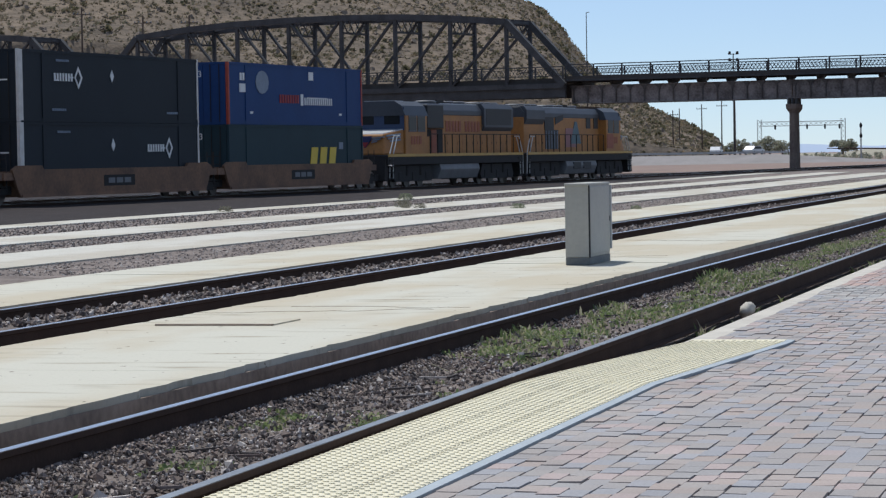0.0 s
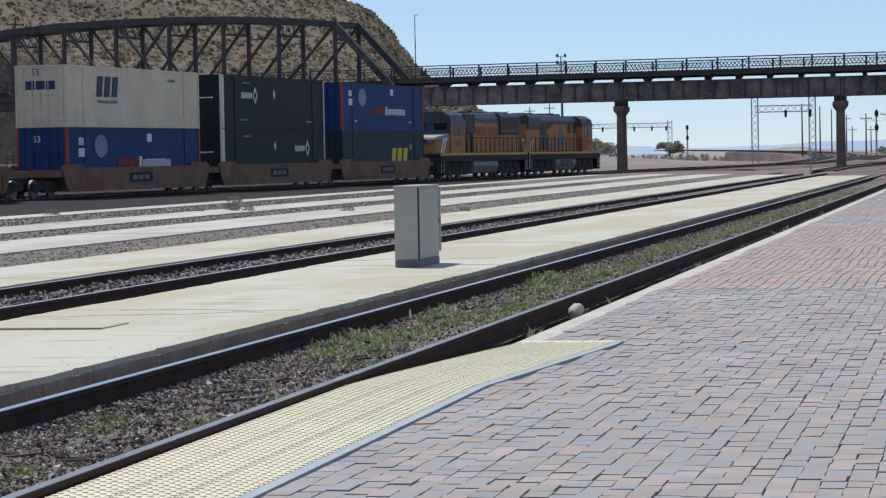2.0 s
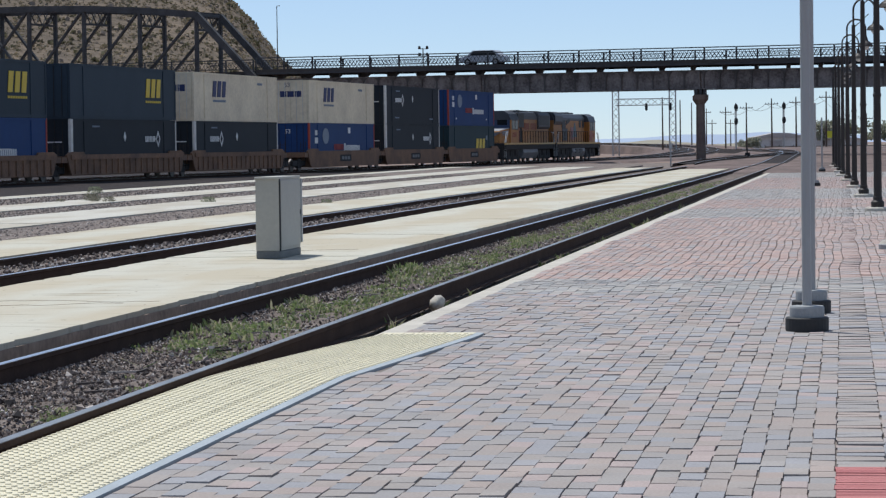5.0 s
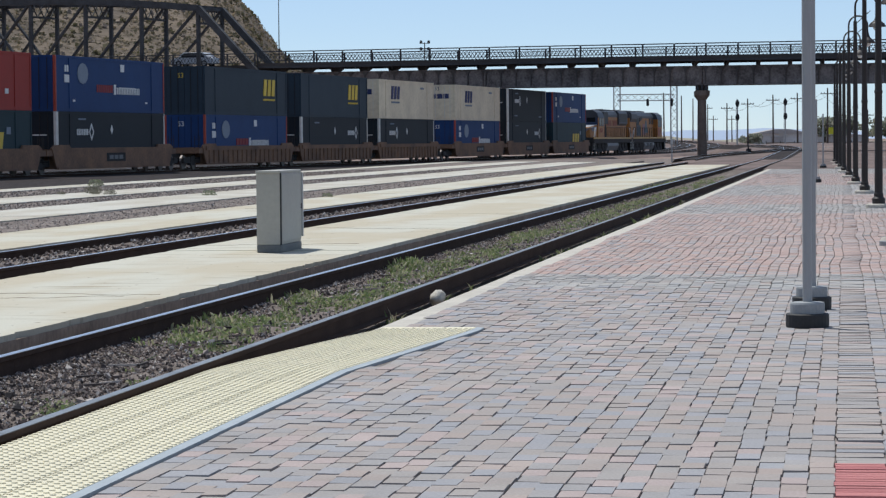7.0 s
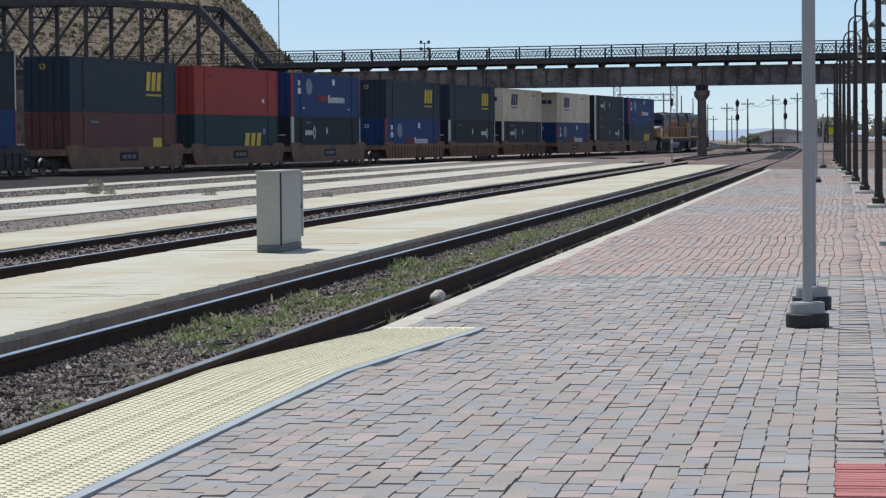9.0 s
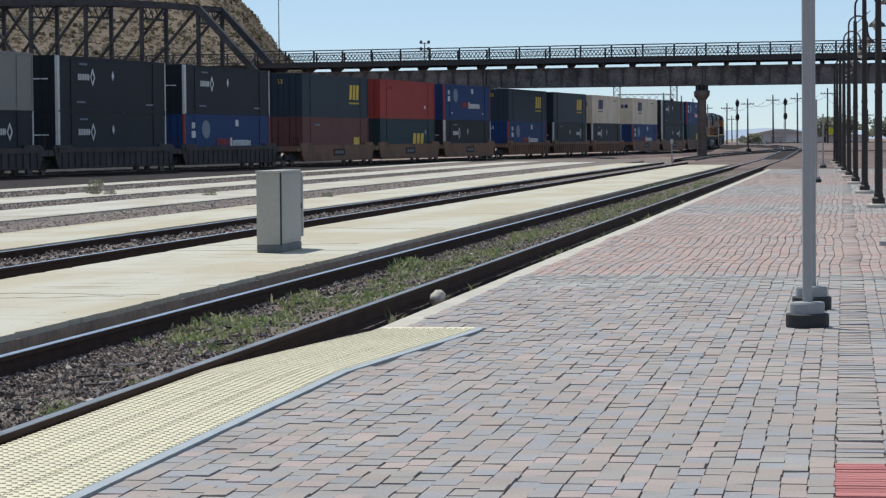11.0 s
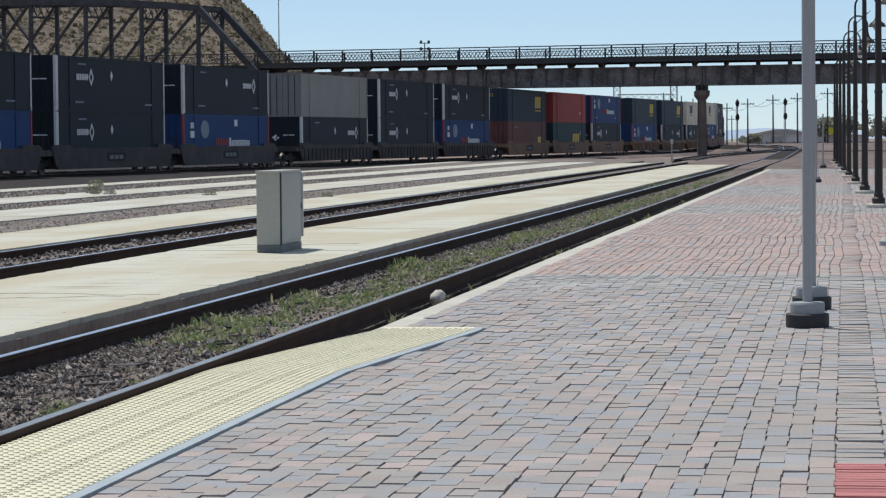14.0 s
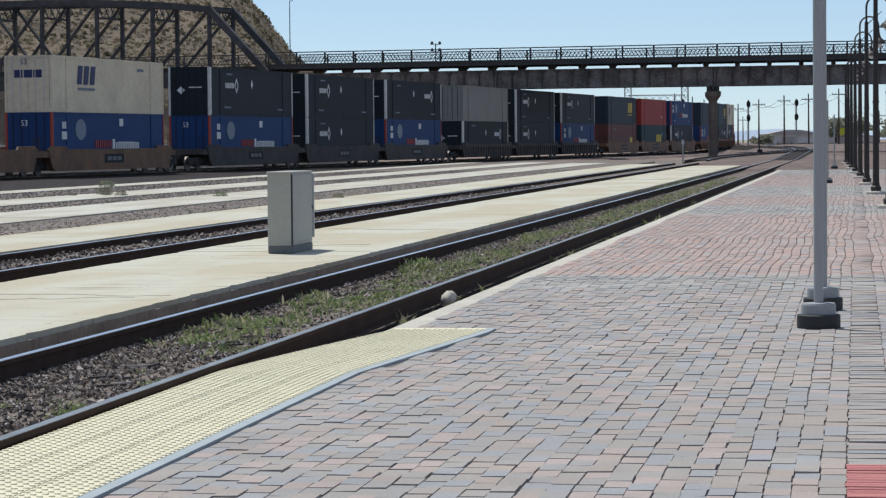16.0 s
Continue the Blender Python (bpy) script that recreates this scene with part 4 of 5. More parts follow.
        for x in (-1.215, 1.2):
            part("radiator_grille", box(x, x + .015, -9.7, -5.3, 3.22, 4.08), blk, l)
        part("inverter_box", box(-1.36, 1.36, 2.1, 4.6, 3.0, 4.2), blk, l, "black equipment box", bevel=.05)
        for x in (-1.05, 1.03):
            part("recess", box(x, x + .02, 1.5, 5.0, 1.78, 2.98), M["running"], l)
            part("side_door", box(x - .02, x + .04, 2.5, 3.3, 1.78, 2.95), M["lettering"], l, "red-brown side door")
            part("side_door", box(x - .02, x + .04, 3.6, 4.8, 1.78, 2.6), yel, l)
            for i in range(11):
                if i != 5:
                    part("lettering_bar", box(x + .005, x + .022, -4.6 + i * .52, -4.24 + i * .52, 2.85, 3.4), M["lettering"], l)
    # the cab
    cab = part("cab", Shape().prism([(-1.50, 1.70), (1.50, 1.70), (1.52, 3.62), (1.30, 4.08), (.9, 4.3), (-.9, 4.3), (-1.30, 4.08), (-1.52, 3.62)], 5.1, 8.3, axis=1), yel, l, bevel=.04)
    part("cab_roof", Shape().prism([(-1.54, 3.62), (1.54, 3.62), (1.33, 4.11), (.92, 4.34), (-.92, 4.34), (-1.33, 4.11)], 5.0, 8.42, axis=1), gry, cab, "dark grey cab roof")
    # pale plate laid on the grey roof as its highlight
    part("roof_panel", box(-.85, .85, 6.9, 8.35, 4.34, 4.37), M["loco_highlight"], cab, "pale plate as the roof's highlight")
    # plate over the cab front, its dark blue painted as shade
    part("cab_front", box(-1.44, 1.44, 8.3, 8.33, 2.9, 4.05), M["front_shade"], cab, "cab front coloured dark blue for its shade")
    for x in (-1.535, 1.505):
        for a, b in ((5.5, 6.5), (6.8, 7.8)):
            frame_ob = part("window_frame", box(x, x + .03, a - .08, b + .08, 2.82, 3.62), gry, cab)
            part("window", box(x - .006, x + .036, a, b, 2.9, 3.54), M["glass"], frame_ob)
    for x in (-1.2, .3):
        part("windshield", box(x, x + .9, 8.325, 8.345, 3.2, 3.85), M["glass"], cab)
    for i in range(4):
        for x in (-1.525, 1.51):
            part("number_bar", box(x, x + .015, 6.0 + i * .42, 6.28 + i * .42, 2.2, 2.6), M["lettering"], cab)
    if lead:
        for x in (-1.53, 1.49):
            part("cab_door", box(x, x + .04, 5.2, 6.6, 1.9, 2.78), M["lettering"], cab, "open brown cab doorway")
    # the broad nose
    nose = Shape()
    nose.hexa([(-1.42, 8.3, 1.70), (1.42, 8.3, 1.70), (-1.1, 10.5, 1.70), (1.1, 10.5, 1.70), (-1.42, 8.3, 2.95), (1.42, 8.3, 2.95), (-.95, 10.1, 2.72), (.95, 10.1, 2.72)])
    nose_ob = part("nose", nose, yel, l, bevel=.1)
    # pale sheet over the yellow nose, painting its top as sunlit
    part("nose_top", Shape().hexa([(-1.38, 8.32, 2.93), (1.38, 8.32, 2.93), (-.9, 10.05, 2.7), (.9, 10.05, 2.7), (-1.36, 8.32, 2.97), (1.36, 8.32, 2.97), (-.88, 10.03, 2.745), (.88, 10.03, 2.745)]), M["loco_highlight"], nose_ob, "pale sheet as the nose top's sunlit edge")
    emblem = part("nose_emblem", Shape().prism([(-.3, 2.45), (0, 2.0), (.3, 2.45), (.3, 2.62), (-.3, 2.62)], 10.08, 10.36, axis=1), M["mark_blue"], nose_ob)
    part("emblem_stripe", Shape().prism([(-.2, 2.32), (0, 2.06), (.2, 2.32)], 10.3, 10.372, axis=1), M["mark_red"], emblem)
    for sx in (-1, 1):
        for i in range(3):
            part("nose_wing", Shape().prism([(sx * .36, 2.55 - .1 * i), (sx * (1.02 - .18 * i), 2.6 - .1 * i), (sx * (1.0 - .18 * i), 2.54 - .1 * i), (sx * .36, 2.49 - .1 * i)], 10.0, 10.3 + .02 * i, axis=1), M["mark_grey"], nose_ob)
            part("nose_wing", Shape().hexa([(sx * 1.34, 8.7, 2.66 - .13 * i), (sx * 1.40, 8.7, 2.66 - .13 * i), (sx * 1.06, 10.0 - .2 * i, 2.58 - .13 * i), (sx * 1.12, 10.0 - .2 * i, 2.58 - .13 * i), (sx * 1.34, 8.7, 2.74 - .13 * i), (sx * 1.385, 8.7, 2.74 - .13 * i), (sx * 1.06, 10.0 - .2 * i, 2.66 - .13 * i), (sx * 1.105, 10.0 - .2 * i, 2.66 - .13 * i)]), M["mark_grey"], nose_ob)
    part("pilot", Shape().prism([(10.6, .35), (11.15, .4), (11.0, 1.5), (10.6, 1.5)], -1.4, 1.4), M["running"], l)
    part("pilot", Shape().prism([(-10.6, .35), (-11.1, .4), (-11.0, 1.5), (-10.6, 1.5)], -1.4, 1.4), M["running"], l)
    for y in (-11.3, 11.0):
        part("coupler", box(-.13, .13, y, y + .4, .75, 1.0), M["running"], l)
    for yc in (-6.9, 6.6):
        side = [(yc - 2.9, .55), (yc - 2.7, .3), (yc + 2.7, .3), (yc + 2.9, .55), (yc + 2.6, 1.15), (yc - 2.6, 1.15)]
        tr = part("truck", Shape().prism(side, -1.26, -1.06).prism(side, 1.06, 1.26).box(-1.1, 1.1, yc - .4, yc + .4, .6, 1.1), M["running"], l)
        for dy in (-2.0, 0, 2.0):
            for x in (-.84, .70):
                part("wheel", Shape().tube((x, yc + dy, .52), (x + .14, yc + dy, .52), .52, n=20), M["wheel"], tr)
            for x in (-1.3, 1.1):
                part("axle_box", box(x, x + .2, yc + dy - .22, yc + dy + .22, .38, .82), M["running"], tr, bevel=.03)
        for dy in (-1.0, 1.0):
            for x in (-1.22, 1.22):
                part("spring", Shape().tube((x, yc + dy, .62), (x, yc + dy, 1.12), .13, n=8), M["running"], tr)
    for x in (-1.47, 1.47):
        rail_ob = part("handrail", Shape().tube((x, -10.4, 2.72), (x, 4.6, 2.72), .022, n=5), M["running"], l)
        for i in range(14):
            y = -10.4 + i * 1.15
            part("stanchion", Shape().tube((x, y, 1.68), (x, y, 2.72), .03, n=5), M["running"], rail_ob)
        for y, d in ((10.1, 1), (-10.5, -1)):
            for dy in (0, .5):
                st = Shape()
                st.tube((x, y + d * dy, .5), (x, y + d * dy - d * .08, 1.75), .032, n=6)
                st.tube((x, y + d * dy - d * .08, 1.75), (x, y + d * dy - d * .7, 2.62), .032, n=6)
                st.tube((x, y + d * dy - d * .7, 2.62), (x, y + d * dy - d * 1.0, 2.62), .032, n=6)
                part("step_rail", st, M["handrail"], l, "white grab rail")
            for i in range(4):
                part("step", box(x - .1, x + .1, y - .1, y + .6, .45 + i * .32, .5 + i * .32), M["running"], l)
    # the body over the frame stands 4.6 m high
    for piece in l.children_recursive:
        for v in piece.data.vertices:
            if v.co.z > 1.2:
                v.co.z = 1.2 + (v.co.z - 1.2) * 1.09
    return l


SPEED, GAIN = 19.84, 0.0276
# front of the leading container at the clip's start, in metres along the track
FRONT = 143.5
UNITS = [("blue", "teal"), ("navy", "navy_r"), ("white", "blue"),
         ("white", "navy"), ("slategrey", "navy_r"), ("slategrey", "blue"),
         ("blue", "navy"), ("red", "teal"), ("slategrey", "maroon"),
         ("navy", "blue"), ("navy", "navy"), ("grey", "navy_r"),
         ("navy_r", "blue"), ("navy", "navy"), ("navy", "blue"),
         ("white", "blue"), (None, None), (None, None)]
CAR_LOOK = [(False, "well_tan"), (True, "well_tan"), (False, "well_tan"), (True, "well_dark"), (False, "well_dark"), (False, "well_tan")]
MOVING = []
kinds = {}
cars = {}
s = FRONT - 8.075
for i, (upper, lower) in enumerate(UNITS):
    look_key = (*CAR_LOOK[i // 3], i % 3 == 0, i % 3 == 2)
    if look_key in cars:
        car = copy_thing(cars[look_key], Matrix.Identity(4))
    else:
        car = cars[look_key] = well_car(*look_key)
    MOVING.append((car, s, 0.0, False))
    for kind, z in ((lower, 0.37), (upper, 3.262)):
        if not kind:
            continue
        if kind in kinds:
            box_ob = copy_thing(kinds[kind], Matrix.Identity(4))
        else:
            box_ob = kinds[kind] = container(kind)
        MOVING.append((box_ob, s, z, False))
    s -= (24.0 if i > 12 else 23.2) if i % 3 == 2 else 19.3
rear_loco = locomotive(False)
lead_loco = locomotive(True)
MOVING.append((rear_loco, FRONT + 2.6 + 11.2, 0.0, True))
MOVING.append((lead_loco, FRONT + 2.6 + 11.2 + 22.7, 0.0, False))


def motions():
    # the car crosses the bridge from its near end to the far hillside
    rows = []
    for i in range(33):
        b = 30.9 - 15.6 * (i * .5 - 3.0)
        rows.append((i * .5, BRIDGE @ pose(b, 2.2, 9.17 + max(-.02, rise(b)) if b > -22 else 9.17 - .0, 0, 0, 180)))
    walk(bridge_car, rows)
    for ob, s0, z, flip in MOVING:
        rows = []
        for i in range(33):
            t = i * 0.5
            p, h = along(s0 + SPEED * t + GAIN * t * t)
            rows.append((t, pose(p.x, p.y, z + grade(p.y), 0, 0, -h + (180 if flip else 0))))
        walk(ob, rows)


# ---- hill, scrub and distance ----
def ridge(x):
    """Crest height of the hill over the cross position x at its crest line."""
    pts = [(-400, 62), (-170, 62), (-110, 52), (-80, 42), (-58, 34), (-44, 29.5), (-35.4, 26.4), (-32.2, 24.9), (-29.5, 21.8), (-27.7, 19.2), (-25.5, 16.3), (-22.5, 13.4), (-19.3, 11.2), (-15.6, 9.2), (-13.1, 8.1), (-10.7, 7.0), (-9.2, 6.0), (-6.1, 4.6), (-5.2, 3.7), (-4.6, 2.4), (-4.1, .5), (-3.4, -0.4), (40, -0.6)]
    for (xa, za), (xb, zb) in zip(pts, pts[1:]):
        if x <= xb:
            return za + (zb - za) * (x - xa) / (xb - xa)
    return -0.6


def hill_height(x, y):
    # the slope follows the line of sight, so that the crest's outline stays at its place
    k = (y - 322) / (430 - 322)
    k = max(0.0, min(1.0, k))
    # a steep cut bank at the foot, then the long slope
    foot = min(1.0, k / .07)
    rise_k = .30 * foot * foot * (3 - 2 * foot) + .70 * (k * k * (3 - 2 * k) * 0.35 + k * 0.65)
    n = noise.fractal(Vector((x * .03, y * .03, 0)), 1.0, 2.0, 5)
    h = ridge(x * 430 / max(y, 300)) * rise_k
    if y > 430:
        h -= (y - 430) * .08
    return h * (1 + .05 * n * (1 - k)) + n * .8 * min(1, h / 5) * (1 - .7 * k) - .3


hs = Shape()
nx, ny = 230, 90
for j in range(ny):
    for i in range(nx):
        y = 318 + (j / (ny - 1)) ** 1.7 * 260
        x = -175 + i / (nx - 1) * 205
        hs.v.append((x, y, hill_height(x, y)))
for j in range(ny - 1):
    for i in range(nx - 1):
        a = j * nx + i
        hs.f.append((a, a + 1, a + nx + 1, a + nx))
hill = part("hill", hs, M["hill"], smooth=True)
tagged(hill, "dry tan hillside dotted with dark scrub", "hill", kind="structure")


def clump(sh, x, y, z, r, n, flat=.7, size=.16):
    """A ragged bush of small leaf faces."""
    for _ in range(n):
        a, b, d = random.uniform(0, 6.283), random.uniform(-.2, 1), random.random() ** .5
        p = Vector((x + r * d * math.cos(a) * (1 - .4 * max(b, 0)), y + r * d * math.sin(a) * (1 - .4 * max(b, 0)), z + r * flat * max(b, 0)))
        q = Vector((random.gauss(0, 1), random.gauss(0, 1), random.gauss(0, 1))).normalized()
        u = q.orthogonal().normalized() * r * size * random.uniform(.6, 1.5)
        v = q.cross(u) * random.uniform(.5, .9)
        k = len(sh.v)
        sh.v += [tuple(p + u), tuple(p + v), tuple(p - u), tuple(p - v)]
        sh.f.append((k, k + 1, k + 2, k + 3))


scrub = Shape()
for _ in range(2400):
    x, y = random.uniform(-150, 0), random.uniform(326, 432)
    z = hill_height(x, y)
    if z > 1.2 and (y > 350 or random.random() < .5):
        clump(scrub, x, y, z - .1, random.uniform(.2, .55) * (1.5 if random.random() < .12 else 1), 14, .9, .45)
so = new("scrub", scrub.mesh("scrub", M["scrub"], fix=False))
tagged(so, "dark green scrub bushes scattered over the hillside", "bushes", kind="stuff")

tus = Shape()
for _ in range(16000):
    x, y = random.uniform(-130, 0), random.uniform(324, 432)
    z = hill_height(x, y)
    if z > .5:
        clump(tus, x, y, z - .05, random.uniform(.15, .5), 5, .7, .5)
to = new("tussocks", tus.mesh("tussocks", M["tussock"], fix=False))
tagged(to, "dry straw-coloured tussocks covering the hillside", "dry grass", kind="stuff")

rocks = Shape()
for _ in range(700):
    x, y = random.uniform(-150, 0), random.uniform(322, 425)
    z = hill_height(x, y)
    r = random.uniform(.15, .45)
    q = Matrix.Translation((x, y, z)) @ Euler((random.random() * 3, random.random() * 3, random.random() * 3)).to_matrix().to_4x4()
    rocks.hexa([(a * r * random.uniform(.6, 1), b * r * random.uniform(.6, 1), c * r * random.uniform(.5, .8)) for c in (-1, 1) for b in (-1, 1) for a in (-1, 1)], q)
ro = new("rocks", rocks.mesh("rocks", M["rock"]))
tagged(ro, "weathered brown rocks on the hillside", "rocks", kind="stuff")
# the hill lies beyond the far road
for ob in (hill, so, to, ro):
    ob.matrix_world = Matrix.Translation(EYE) @ Matrix.Scale(1.5, 4) @ Matrix.Translation(-Vector(EYE))

mt = Shape()
prof = [(-900 + 60 * i, 16 + 16 * noise.fractal(Vector((i * .21, 3.3, 0)), 1, 2, 4) + 7 * math.exp(-((-900 + 60 * i - 480) / 90) ** 2)) for i in range(60)]
for (xa, za), (xb, zb) in zip(prof, prof[1:]):
    k = len(mt.v)
    mt.v += [(xa, 4000, -20), (xb, 4000, -20), (xb, 4050, max(2, zb) - 8), (xa, 4050, max(2, za) - 8)]
    mt.f.append((k, k + 1, k + 2, k + 3))
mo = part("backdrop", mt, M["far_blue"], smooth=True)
tagged(mo, "mountains on the horizon, coloured pale blue for haze", "mountains", kind="structure")

low = Shape()
for j in range(6):
    for i in range(70):
        x, y = -20 + i * 4.0, 860 + j * 30
        k = math.sin(math.pi * j / 5)
        low.v.append((x, y, -.5 + k * max(0, 2.9 * math.exp(-((x - 66) / 50) ** 2) + 1.4 * noise.noise(Vector((x * .06, y * .02, 1))))))
for j in range(5):
    for i in range(69):
        a = j * 70 + i
        low.f.append((a, a + 1, a + 71, a + 70))
lr = part("low_ridge", low, M["hazy_scrub"], smooth=True)
tagged(lr, "low tan ridge beyond the rail yard", "hill", kind="structure")

woods = Shape()
for _ in range(220):
    x = random.uniform(20, 130)
    clump(woods, x, random.uniform(560, 640), -.5, random.uniform(.5, 1.1), 24, 1.1, .35)
for _ in range(60):
    clump(woods, random.uniform(-10, 30), random.uniform(640, 720), -.5, random.uniform(.7, 1.4), 24, 1.2, .35)
wo = new("far_bushes", woods.mesh("far_bushes", M["far_leaf"], fix=False))
tagged(wo, "far line of low green bushes beyond the yard", "bushes", kind="stuff")


def tree(x, y, h, r):
    t = thing("tree", "dark green leafy tree beyond the platform", "tree", "far trees", at=Matrix.Translation((x, y, -.34)))
    s = Shape().tube((0, 0, 0), (.1, 0, h * .45), .3, .18, 8)
    for i in range(6):
        a = i * 1.05
        s.tube((.1, 0, h * .35 + i * .15), (r * .6 * math.cos(a), r * .6 * math.sin(a), h * .75), .12, .04, 6)
    part("trunk", s, M["wood"], t)
    c = Shape()
    for i in range(26):
        a, d = random.uniform(0, 6.283), random.random() ** .5
        clump(c, r * d * math.cos(a), r * d * math.sin(a), h * random.uniform(.35, .8), r * random.uniform(.28, .45), 60, 1.0, .22)
    cr = new("crown", c.mesh("crown", M["far_leaf"], fix=False))
    cr.parent = t


for x, y, h, r in ((63.5, 452, 5.6, 2.3), (67.5, 460, 6.0, 2.6), (73, 455, 5.4, 2.6), (21, 640, 4.6, 2.8), (80, 450, 5.6, 3.0), (53.2, 470, 2.7, 1.9), (-5.1, 610, 4.4, 1.7), (-2.8, 620, 5.3, 2.0), (.4, 600, 4.2, 2.2), (3.9, 615, 5.6, 2.3), (6.6, 605, 4.8, 2.0)):
    tree(x, y, h, r)


def shed(x, y, w, d, h, roof):
    b = thing("building", "low far building with brown roof, both coloured paler for haze", "building", "far buildings", at=Matrix.Translation((x, y, -.34)))
    part("wall", box(0, w, 0, d, 0, h), M["far_wall"], b)
    part("roof", Shape().prism([(-.5, h), (w + .5, h), (w * .62, h + roof), (w * .38, h + roof)], -.4, d + .4, axis=1), M["far_roof"], b)
    part("door", box(w * .3, w * .3 + 2.4, -.05, .02, 0, 2.2), M["far_roof"], b)


shed(59.5, 520, 11, 8, 2.7, .9)
shed(71, 530, 12, 8, 2.2, .6)


def utility_pole(x, y, h, arms=1, low=-.34):
    p = thing("utility_pole", "weathered wooden utility pole with crossarm", "utility pole", "utility poles", at=pose(x, y, low, 0, random.uniform(-.4, .4), random.uniform(-12, 12)))
    part("pole", Shape().tube((0, 0, 0), (0, 0, h), .15, .09, 8), M["wood"], p)
    for i in range(arms):
        z = h - .9 - 1.1 * i
        arm = part("crossarm", box(-1.0, 1.0, -.05, .05, z, z + .11), M["wood"], p)
        for dx in (-.9, -.45, .45, .9):
            part("insulator", Shape().tube((dx, 0, z + .11), (dx, 0, z + .27), .05, n=6), M["mark_grey"], arm)


POLES = [(1175, 165, 430, 0), (1206, 170, 470, 0), (1226, 175, 520, 0), (1252, 185, 560, 1), (1262, 205, 600, 1), (1286, 183, 440, 1), (1295, 205, 600, 1), (1323, 175, 420, 1), (1368, 168, 410, 1), (1411, 165, 400, 1), (1464, 156, 390, 1), (1535, 195, 430, 1),
         (646, 175, 500, 1), (657, 172, 530, 0), (697, 165, 510, 1), (731, 160, 500, 1), (755, 150, 505, 1)]
pole_tops = []
for px, top, d, arms in POLES:
    x = (px - 784) / 4800 * d
    z = 1.55 + (250 - (px - 784) * .0087 - top) * d / 4800
    utility_pole(x, d, z + .34, arms)
    pole_tops.append((x, d, z))
for x, d, h, low in ((-74.9, 300, 19.6, 0), (-68.0, 300, 18.5, 0), (-62.5, 300, 18.4, 0)):
    utility_pole(x, d, h, 1, -.4)
span = thing("power_lines", "thin sagging overhead wires between utility poles", "cable")
chain = [pole_tops[i] for i in (5, 7, 8, 9, 10, 11)]
for (xa, ya, za), (xb, yb, zb) in zip(chain, chain[1:]):
    for off in (-.9, .45):
        cu = bpy.data.curves.new("wire", "CURVE")
        cu.dimensions, cu.bevel_depth, cu.bevel_resolution = "3D", .022, 0
        sp = cu.splines.new("POLY")
        sp.points.add(8)
        for k in range(9):
            f = k / 8
            sp.points[k].co = (xa + (xb - xa) * f + off, ya + (yb - ya) * f, za + (zb - za) * f - .75 - 3.2 * f * (1 - f), 1)
        cu.materials.append(M["wire"])
        new("wire", cu).parent = span


def signal(x, y, top):
    s = thing("rail_signal", "black two-head railway signal on a grey mast", "railway signal", "railway signals", at=Matrix.Translation((x, y, -.34)))
    part("mast", Shape().tube((0, 0, 0), (0, 0, top), .09, n=8), M["grey_pole"], s)
    part("footing", box(-.4, .4, -.4, .4, 0, .5), M["base_grey"], s)
    for z in (top - 1.0, top - 2.95):
        h = part("signal_head", Shape().prism([(.28 * math.cos(a * .6283), .5 * math.sin(a * .6283) + .0) for a in range(10)], -.35, -.15, axis=1), M["black"], s)
        h.location = (0, 0, z + .4)
        for dz in (-.25, .2):
            part("hood", Shape().tube((0, -.35, dz), (0, -.62, dz), .16, n=10), M["black"], h)
    part("ladder", Shape().tube((.12, .3, 0), (.12, .3, top - 1), .03, n=5).tube((-.12, .3, 0), (-.12, .3, top - 1), .03, n=5), M["grey_pole"], s)


signal(41.2, 380, 7.4)
signal(47.9, 380, 7.5)
signal(20.5, 520, 7.2)


def gantry(x0, x1, y, top, heads, low_beam):
    g = thing("signal_bridge", "grey lattice railway signal bridge over the tracks", "signal bridge", "signal bridges", at=Matrix.Translation((0, y, -.34)))
    for x in (x0, x1):
        s = Shape()
        for dx in (-.5, .5):
            for dy in (-.5, .5):
                s.tube((x + dx, dy, 0), (x + dx, dy, top), .07, n=5)
        n = int(top / 1.1)
        for i in range(n):
            a, b = top * i / n, top * (i + 1) / n
            s.tube((x - .5, -.5, a), (x + .5, -.5, b), .045, n=4).tube((x + .5, -.5, a), (x - .5, -.5, b), .045, n=4)
        part("tower", s, M["grey_pole"], g)
    s = Shape()
    for z in (low_beam, low_beam + 1.0):
        for dy in (-.5, .5):
            s.tube((x0, dy, z), (x1, dy, z), .07, n=5)
    n = int(abs(x1 - x0) / 1.1)
    for i in range(n):
        a, b = x0 + (x1 - x0) * i / n, x0 + (x1 - x0) * (i + 1) / n
        s.tube((a, -.5, low_beam), (b, -.5, low_beam + 1), .045, n=4).tube((b, -.5, low_beam), (a, -.5, low_beam + 1), .045, n=4)
    part("beam", s, M["grey_pole"], g)
    for x in heads:
        part("signal_head", Shape().lathe([(.05, 0), (.2, .1), (.22, .6), (.2, 1.1), (.05, 1.2)], 10, (x, -.7, low_beam - .9)), M["black"], g)


gantry(1.8, 21.5, 650, 9.6, (5.5, 13, 17.2, 20.6), 8.0)
gantry(27.6, 36.6, 430, 12.6, (32.4, 36.2), 8.0)


